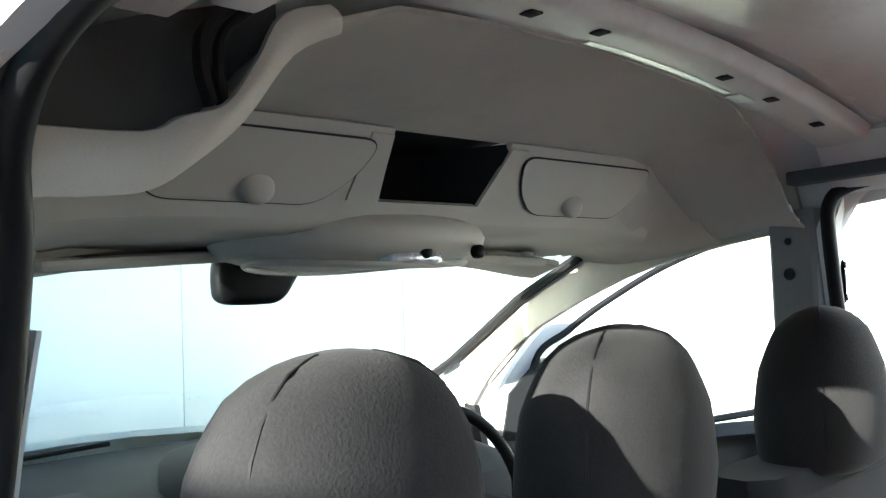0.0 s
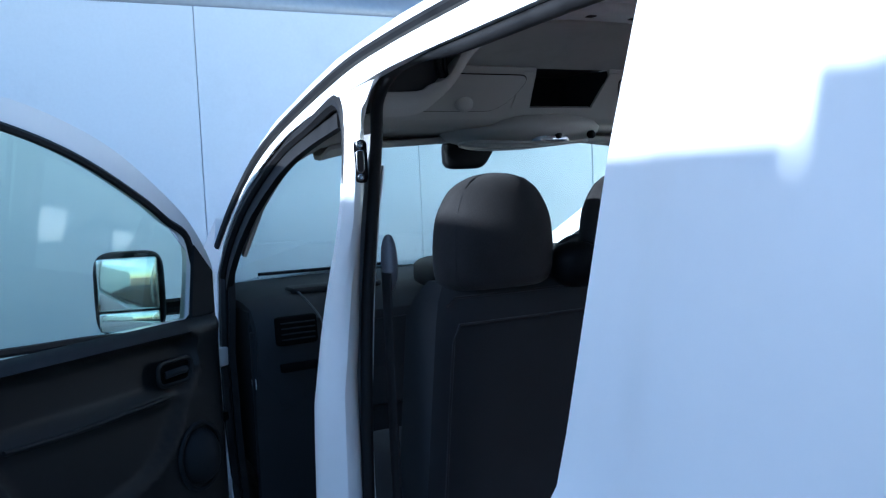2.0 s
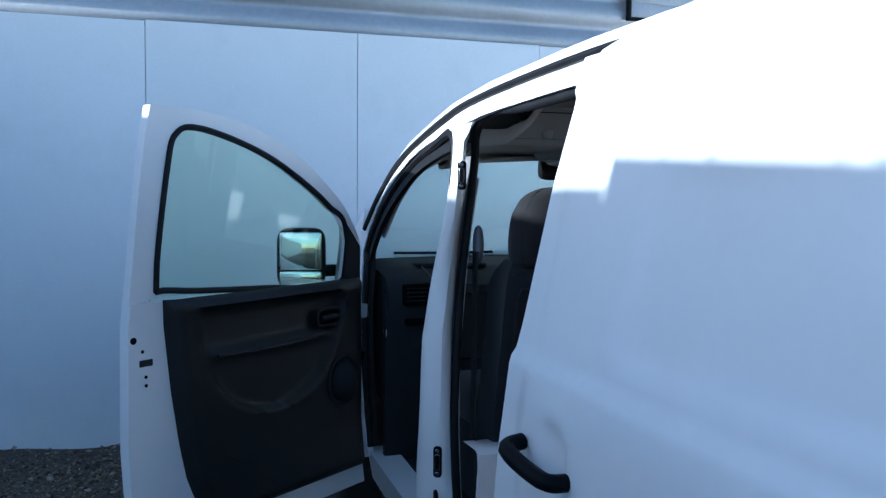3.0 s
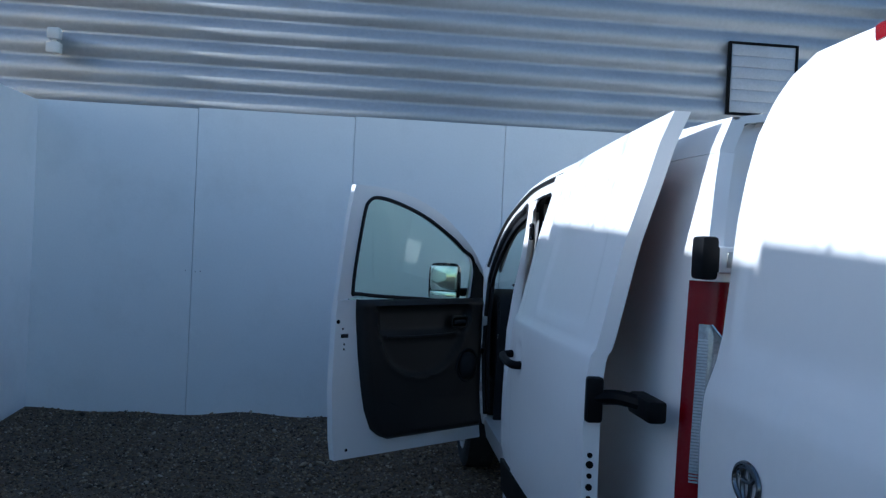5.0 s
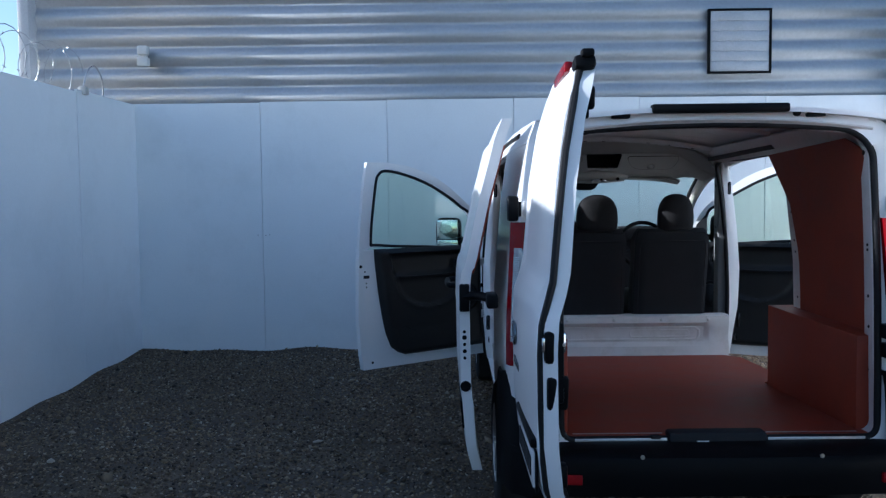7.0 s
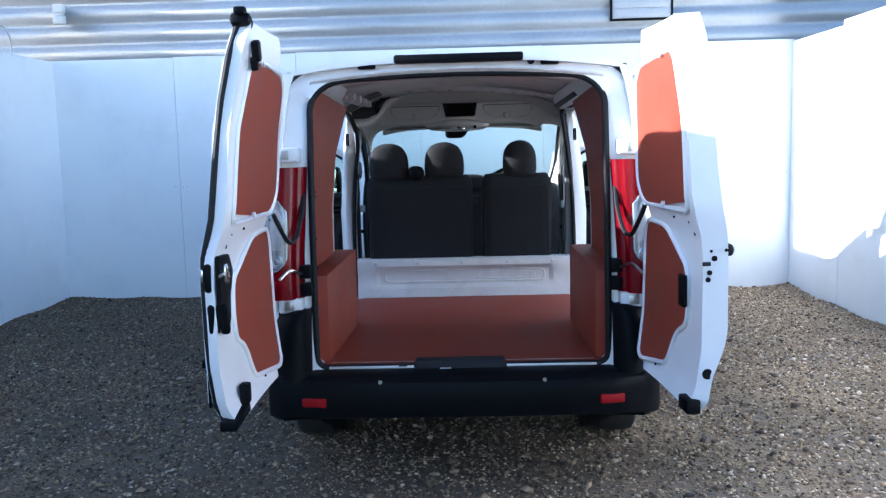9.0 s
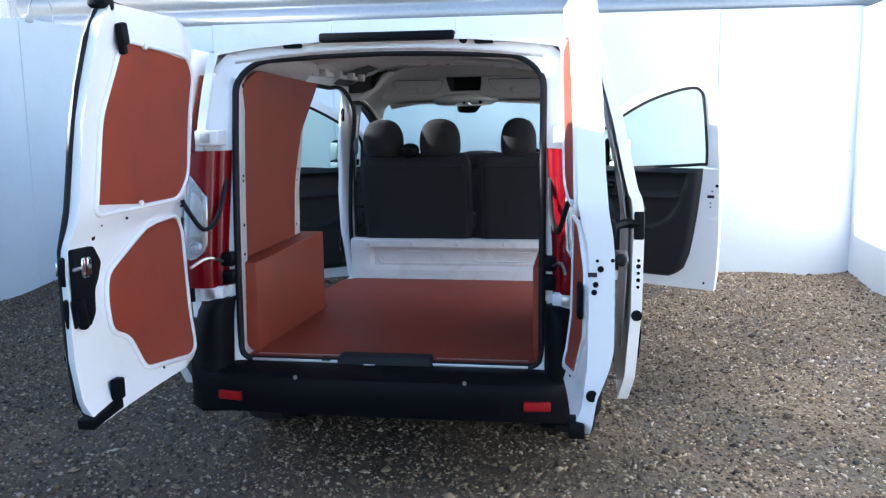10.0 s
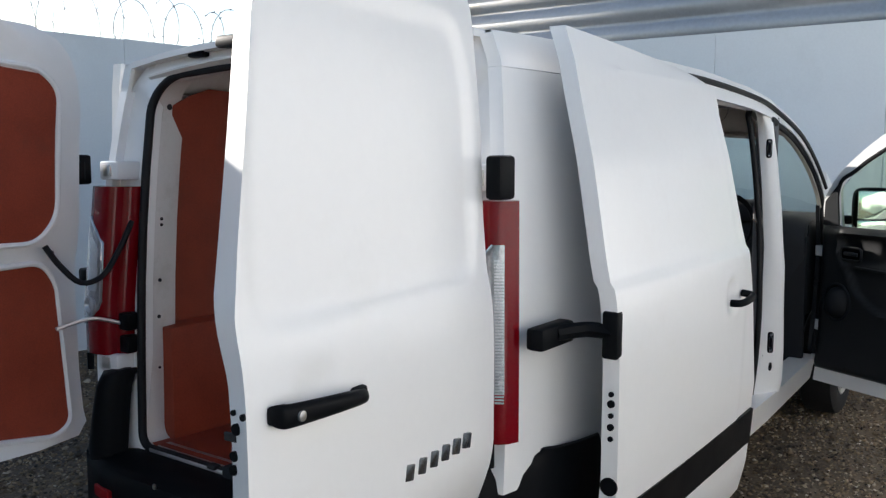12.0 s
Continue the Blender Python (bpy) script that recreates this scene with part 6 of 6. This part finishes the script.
    part("release_lever", tube(smooth_line([pt(0.205, 1.0, -0.086), pt(0.175, 1.004, -0.094), pt(0.140, 1.003, -0.088)], 8), 0.011, 8), TRIM_GREY, pull)
    part("arm_rest_edge", tube(smooth_line([pt(a, z, -0.092) for a, z in ((0.20, 0.944), (0.33, 0.938), (0.48, 0.936), (0.62, 0.94))], 20), 0.007, 8), DOOR_TRIM, tp)
    sp = part("speaker_grille", tube([pt(0.118 + 0.068 * math.cos(a), 0.765 + 0.088 * math.sin(a), -0.098) for a in (2 * math.pi * k / 26 for k in range(26))], 0.008, 6, closed=True), TRIM, tp)
    part("speaker_cone", blob(pt(0.118, 0.765, -0.082), (0.07, 0.07, 0.085), (0.9, 0.9), 20, 10), TRIM, sp)
    part("pocket", tube(smooth_line([pt(a, z, -0.085) for a, z in ((0.08, 0.56), (0.3, 0.55), (0.5, 0.57), (0.60, 0.62))], 16), 0.008, 8), TRIM, tp)
    # mirror corner and mirror
    tri = [pt(a, z, -0.04) for a, z in ((0.0, 1.10), (0.085, 1.10), (0.086, 1.345), (0.02, 1.26))]
    bm = bmesh.new()
    f = bm.faces.new([bm.verts.new(p) for p in tri])
    r = bmesh.ops.extrude_face_region(bm, geom=[f])
    for v in [e for e in r["geom"] if isinstance(e, bmesh.types.BMVert)]:
        v.co -= n * 0.012
    part("mirror_corner", bm, TRIM, d)
    c = pt(0.165, 1.215, 0.10)
    M = Matrix.Translation(c) @ Matrix((u.to_4d()[:3] + (0,), n.to_4d()[:3] + (0,), (0, 0, 1, 0), (0, 0, 0, 1))).transposed() @ pose(0, 0, 0, 0, 0, 50)
    bm = blob((0, 0, 0), (0.10, 0.055, 0.125), (0.4, 0.45), 28, 16)
    for v in bm.verts:
        v.co = M @ v.co
    mr = part("door_mirror", bm, PLASTIC, d, "black door mirror")
    for z0, z1 in ((-0.045, 0.108), (-0.108, -0.052)):
        part("mirror_glass", box(-0.085, 0.085, -0.060, -0.053, z0, z1, 0.006, m=M), MIRROR, mr)
    part("mirror_arm", tube([pt(0.05, 1.16, 0.0), pt(0.15, 1.16, 0.09)], 0.025, 8), PLASTIC, mr)
    # shut face: plugs and lock on the free edge
    for a, z, rr in ((0.858, 1.02, 0.012), (0.832, 0.985, 0.006), (0.823, 0.91, 0.006), (0.823, 0.885, 0.006), (0.805, 0.385, 0.009)):
        stud("plug", A, u, -n, a * long, interp(z, tall), -z_off(z) + 0.044, rr, 0.003, PLASTIC, d, 10)
    block("lock_slot", A, u, n, 0.822 * long, 0.965, z_off(0.96) - 0.046, (0.05, 0.006, 0.022), HOLE, d, 0.002)
    for z in (1.02, 0.60):
        block("hinge", A, u, n, -0.015, z, -0.03, (0.05, 0.04, 0.06), PAINT, d, 0.006)
    block("check_strap", A, u, n, -0.02, 0.83, -0.04, (0.06, 0.02, 0.03), PLASTIC, d, 0.004)
    part("outer_handle", tube(smooth_line([pt(0.80, 1.0, 0.01), pt(0.78, 1.0, 0.045), pt(0.62, 1.01, 0.045), pt(0.60, 1.01, 0.01)], 14), 0.014, 8), PLASTIC, d)
    rub = [[pt(a, z, 0.008) for z in (0.535, 0.56, 0.635, 0.66)] for a in lin(0.03, 0.85, 5)]
    part("rubbing_strip", shell(rub, [[p - n * 0.02 for p in r] for r in rub]), PLASTIC, d)
    return d


front_door(-1, (-0.89, 3.43), (-1.795, 2.755))
front_door(1, (0.862, 3.42), (1.673, 2.996), 1.22)

# ---- yard: gravel, fences, building ----
XL, XR, YB, HF = -4.29, 3.38, 5.30, 2.49


def ground_z(x, y):
    """Slightly uneven gravel, heaped up a little against the fences."""
    x, y = np.asarray(x, float), np.asarray(y, float)
    near = np.minimum(np.minimum(x - XL, XR - x), YB - y)
    wob = 0.55 + 0.25 * np.sin(3.1 * x + 1.7 * y) + 0.2 * np.sin(7.3 * x - 5.9 * y + 1.0)
    inside = (near > -0.3) & (y > -9)
    heap = np.where(inside, 0.055 * wob * np.exp(-np.maximum(near, 0) / 0.11), 0.0)
    roll = 0.007 * np.sin(2.3 * x + 0.7) * np.sin(1.9 * y + 0.4) + 0.004 * np.sin(6.1 * x + 2.2 * y)
    calm = np.where((np.abs(x) < 20) & (np.abs(y) < 20), 1.0, 0.0)
    return -0.040 + heap + roll * calm


gx = [-900, -120, -30, -12, -7] + list(np.linspace(XL - 0.4, XR + 0.4, 140)) + [7, 12, 30, 120, 900]
gy = [-900, -120, -30, -12] + list(np.linspace(-7, YB + 0.2, 190)) + [8, 14, 30, 120, 900]
ground = bmesh.new()
zz = ground_z(*np.meshgrid(gx, gy))
vs = [[ground.verts.new((x, y, zz[j][i])) for i, x in enumerate(gx)] for j, y in enumerate(gy)]
for P, Q in zip(vs, vs[1:]):
    for i in range(len(gx) - 1):
        ground.faces.new((P[i], P[i + 1], Q[i + 1], Q[i]))
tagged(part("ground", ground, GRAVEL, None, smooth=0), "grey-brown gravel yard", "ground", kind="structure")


def fence(name, a, b, widths, heights, inward, label):
    """Sheet panels side by side from a to b; heights give the top of each at its start and end."""
    A, B = Vector((*a, 0)), Vector((*b, 0))
    u = (B - A).normalized()
    L = (B - A).length
    N = Vector((*inward, 0))
    ob = thing(name, label, "fence", kind="structure")
    back = bmesh.new()
    m = Matrix((u.to_4d()[:3] + (0,), N.to_4d()[:3] + (0,), (0, 0, 1, 0), (0, 0, 0, 1))).transposed()
    box(0, L, -0.06, -0.022, -0.06, min(min(h) for h in heights) - 0.01, 0, bm=back, m=Matrix.Translation(A) @ m)
    part("fence_backing", back, FENCE, ob, smooth=0)
    x = 0
    for k, w in enumerate(widths):
        w = min(w, L - x)
        if w <= 0.05:
            break
        h, low = heights[k % len(heights)]
        bm = box(x + 0.002, x + w - 0.002, -0.022, 0.0, -0.06, h, 0.002, seg=1, m=Matrix.Translation(A) @ m @ pose(0, random.uniform(-0.002, 0.002), 0, random.uniform(-0.1, 0.1), 0, 0))
        for v in bm.verts:
            if v.co.z > 1:
                v.co.z -= (h - low) * ((v.co - A).dot(u) - x) / w
        part("fence_panel", bm, FENCE, ob, smooth=0)
        x += w
        if name == "wall_back":
            for du, dz in ((-0.05, 1.17), (0.03, 1.165), (0.07, 1.17)):
                c = A + u * (x + du) + N * 0.001 + Vector((0, 0, dz))
                part("fixing_bolt", lathe([(0.006, -0.001), (0.006, 0.003), (0.003, 0.004)], 8, m=Matrix.Translation(c) @ N.to_track_quat("X", "Z").to_matrix().to_4x4()), VENT, ob)
    return ob


fence("wall_back", (XL - 0.03, YB), (XR + 0.3, YB), [1.303, 1.287, 1.283, 1.27, 1.28, 1.28, 1.28], [(h, h) for h in (2.512, 2.520, 2.527, 2.527, 2.522, 2.518, 2.51)], (0, -1), "white painted sheet fence with butt joints")
fence("wall_left", (XL, YB), (XL - 0.19, -8.0), [1.35, 1.43, 1.43] + [1.28] * 8, [(2.505, 2.505), (2.485, 2.485), (2.478, 2.472), (2.526, 2.476), (2.528, 2.462)] + [(2.49, 2.49)] * 6, (1, 0), "white painted sheet fence with razor wire above")
fence("wall_right", (XR, YB - 0.001), (XR + 0.05, -4.6), [1.2, 1.22, 1.22, 1.22, 1.22, 1.22, 1.22, 1.22], [(HF + d, HF + d) for d in (0, 0.05, 0.05, 0.06)], (-1, 0), "white painted sheet fence catching low sun")

# corrugated building behind the back fence
bld = thing("warehouse_building", "grey corrugated-metal clad warehouse behind the fence", "building")
PITCH, BX0, BX1, BY = 0.206, -5.33, 14.0, 5.42
zs = np.arange(1.9, 8.01, PITCH / 20)
verts, faces = [], []
xs = [BX0, -4.365, -4.36, 0, 4, 8, BX1]
for i, x in enumerate(xs):
    for z in zs:
        ph = (z / PITCH) % 1
        d = 0.036 * math.sin(math.pi * max(0, (ph - 0.10) / 0.90)) - 0.018 + (0.006 if x > -4.362 else 0.0)
        verts.append((x, BY - d, z))
nz = len(zs)
for i in range(len(xs) - 1):
    for k in range(nz - 1):
        faces.append((i * nz + k, (i + 1) * nz + k, (i + 1) * nz + k + 1, i * nz + k + 1))
me = bpy.data.meshes.new("corrugated_cladding")
me.from_pydata(verts, [], faces)
for p in me.polygons:
    p.use_smooth = True
me.materials.append(CLADDING)
cl = new("corrugated_cladding", me)
cl.parent = bld
# corner flashing, its depth exaggerated to block low sun from the cladding
part("flashing_and_sun_block", box(BX0 - 0.09, BX0 + 0.02, BY - 0.17, BY + 0.06, 0, 8.0, 0.006), VENT, bld)
part("gable_wall", box(BX0 - 0.05, BX0 - 0.02, BY, 20, 0, 8.0, 0), VENT, bld)
part("eaves", box(BX0 - 0.1, BX1, BY - 0.1, 20, 8.0, 8.15, 0.01), VENT, bld)
part("base_wall", box(BX0, BX1, BY + 0.04, BY + 0.2, 0, 8.0, 0), VENT, bld)
vent = part("wall_vent", box(1.551, 2.159, BY - 0.055, BY - 0.03, 2.775, 3.390, 0.004), VENT, bld, "square sheet-metal wall vent with dark frame")
for x0, x1, z0, z1 in ((1.533, 1.555, 2.757, 3.408), (2.155, 2.177, 2.757, 3.408), (1.556, 2.154, 2.757, 2.779), (1.556, 2.154, 3.386, 3.408)):
    part("vent_frame", box(x0, x1, BY - 0.07, BY - 0.03, z0, z1, 0.003), PLASTIC, vent)
for k in range(6):
    part("vent_slat", box(1.562, 2.148, BY - 0.062, BY - 0.052, 2.784 + 0.1005 * k, 2.881 + 0.1005 * k, 0.003), VENT, vent)

# security lamp on the cladding
sl = thing("security_lamp", "small off-white twin security lamp on the cladding", "lamp")
for z, w in ((3.05, 0.05), (2.935, 0.055)):
    part("lamp_head", box(-4.19 - w, -4.19 + w, BY - 0.15, BY - 0.06, z - 0.045, z + 0.045, 0.012), LAMPBODY, sl)
part("bracket", box(-4.21, -4.17, BY - 0.10, BY - 0.02, 2.90, 3.08, 0.004), LAMPBODY, sl)

# razor wire on top of the west fence
rw = thing("razor_wire", "loose coils of galvanised razor wire above the fence", "wire")
for y0, y1, turns in ((4.05, -1.5, 22),):
    pts = []
    N = turns * 18
    for k in range(N + 1):
        t = k / N
        a = 2 * math.pi * turns * t
        r = 0.20 + 0.03 * math.sin(7 * t * 6.28)
        pts.append((XL - 0.14 - 0.03 * (4.05 - (y0 + (y1 - y0) * t)) + r * math.cos(a) * 0.7, y0 + (y1 - y0) * t + 0.05 * math.sin(a * 0.5), HF + 0.17 + r * math.sin(a)))
    part("wire_coil", tube(pts, 0.0035, 4), WIRE, rw)
    bm = bmesh.new()
    for k in range(4, N, 2):
        p = Vector(pts[k])
        box(-0.002, 0.002, -0.016, 0.016, -0.004, 0.004, 0, bm=bm, m=Matrix.Translation(p) @ pose(0, 0, 0, random.uniform(0, 180), 0, random.uniform(0, 180)))
    tagged(part("wire_barbs", bm, WIRE, rw, smooth=0), kind="stuff")
post = thing("fence_post_stub", "pale bracket on top of the fence carrying a wire loop", "post")
part("bracket_foot", box(XL - 0.05, XL + 0.02, 4.05, 4.13, HF - 0.02, HF + 0.05, 0.01), CONCRETE, post)
part("wire_loop", tube(smooth_line([(XL - 0.02, 4.09, HF + 0.04), (XL - 0.0, 4.16, HF + 0.20), (XL, 4.32, HF + 0.26), (XL + 0.02, 4.42, HF + 0.16), (XL + 0.02, 4.44, HF + 0.0)], 20), 0.006, 6), WIRE, post)

# loose stones
def stones(name, n, x0, x1, y0, y1, size, seed, keep=lambda x, y: True):
    rng = np.random.default_rng(seed)
    base = np.array([(0, 0, 1), (1, 0, 0.1), (0.3, 0.95, 0.0), (-0.8, 0.6, 0.1), (-0.8, -0.6, 0.0), (0.3, -0.95, 0.1), (0, 0, -0.6)], float)
    tri = np.array([(0, 1, 2), (0, 2, 3), (0, 3, 4), (0, 4, 5), (0, 5, 1), (6, 2, 1), (6, 3, 2), (6, 4, 3), (6, 5, 4), (6, 1, 5)])
    P = np.stack([rng.uniform(x0, x1, n), rng.uniform(y0, y1, n)], 1)
    P = P[[keep(x, y) for x, y in P]]
    n = len(P)
    sc = size * np.exp(rng.normal(0, 0.38, (n, 1, 1))) * rng.uniform(0.65, 1.2, (n, 1, 3)) * np.array([1, 0.8, 0.6])
    v = base[None] * rng.uniform(0.72, 1.2, (n, 7, 1)) * sc
    a = rng.uniform(0, 2 * np.pi, n)
    tl = rng.normal(0, 0.35, n)
    c, s_ = np.cos(a)[:, None], np.sin(a)[:, None]
    x, y, z = v[..., 0], v[..., 1], v[..., 2]
    z2 = z * np.cos(tl)[:, None] + x * np.sin(tl)[:, None]
    x2 = x * np.cos(tl)[:, None] - z * np.sin(tl)[:, None]
    v = np.stack([x2 * c - y * s_, x2 * s_ + y * c, z2], -1)
    v[..., 0] += P[:, :1]
    v[..., 1] += P[:, 1:]
    v[..., 2] += ground_z(P[:, 0], P[:, 1])[:, None] + sc[:, :, 2].mean(1)[:, None] * rng.uniform(0.1, 0.7, (n, 1))
    f = tri[None] + 7 * np.arange(n)[:, None, None]
    me = bpy.data.meshes.new(name)
    me.vertices.add(7 * n)
    me.vertices.foreach_set("co", v.reshape(-1))
    me.loops.add(30 * n)
    me.loops.foreach_set("vertex_index", f.reshape(-1))
    me.polygons.add(10 * n)
    me.polygons.foreach_set("loop_start", np.arange(0, 30 * n, 3))
    me.polygons.foreach_set("loop_total", np.full(10 * n, 3))
    me.update(calc_edges=True)
    me.materials.append(STONE)
    return tagged(new(name, me), "loose grey and brown gravel stones", "gravel", kind="stuff")


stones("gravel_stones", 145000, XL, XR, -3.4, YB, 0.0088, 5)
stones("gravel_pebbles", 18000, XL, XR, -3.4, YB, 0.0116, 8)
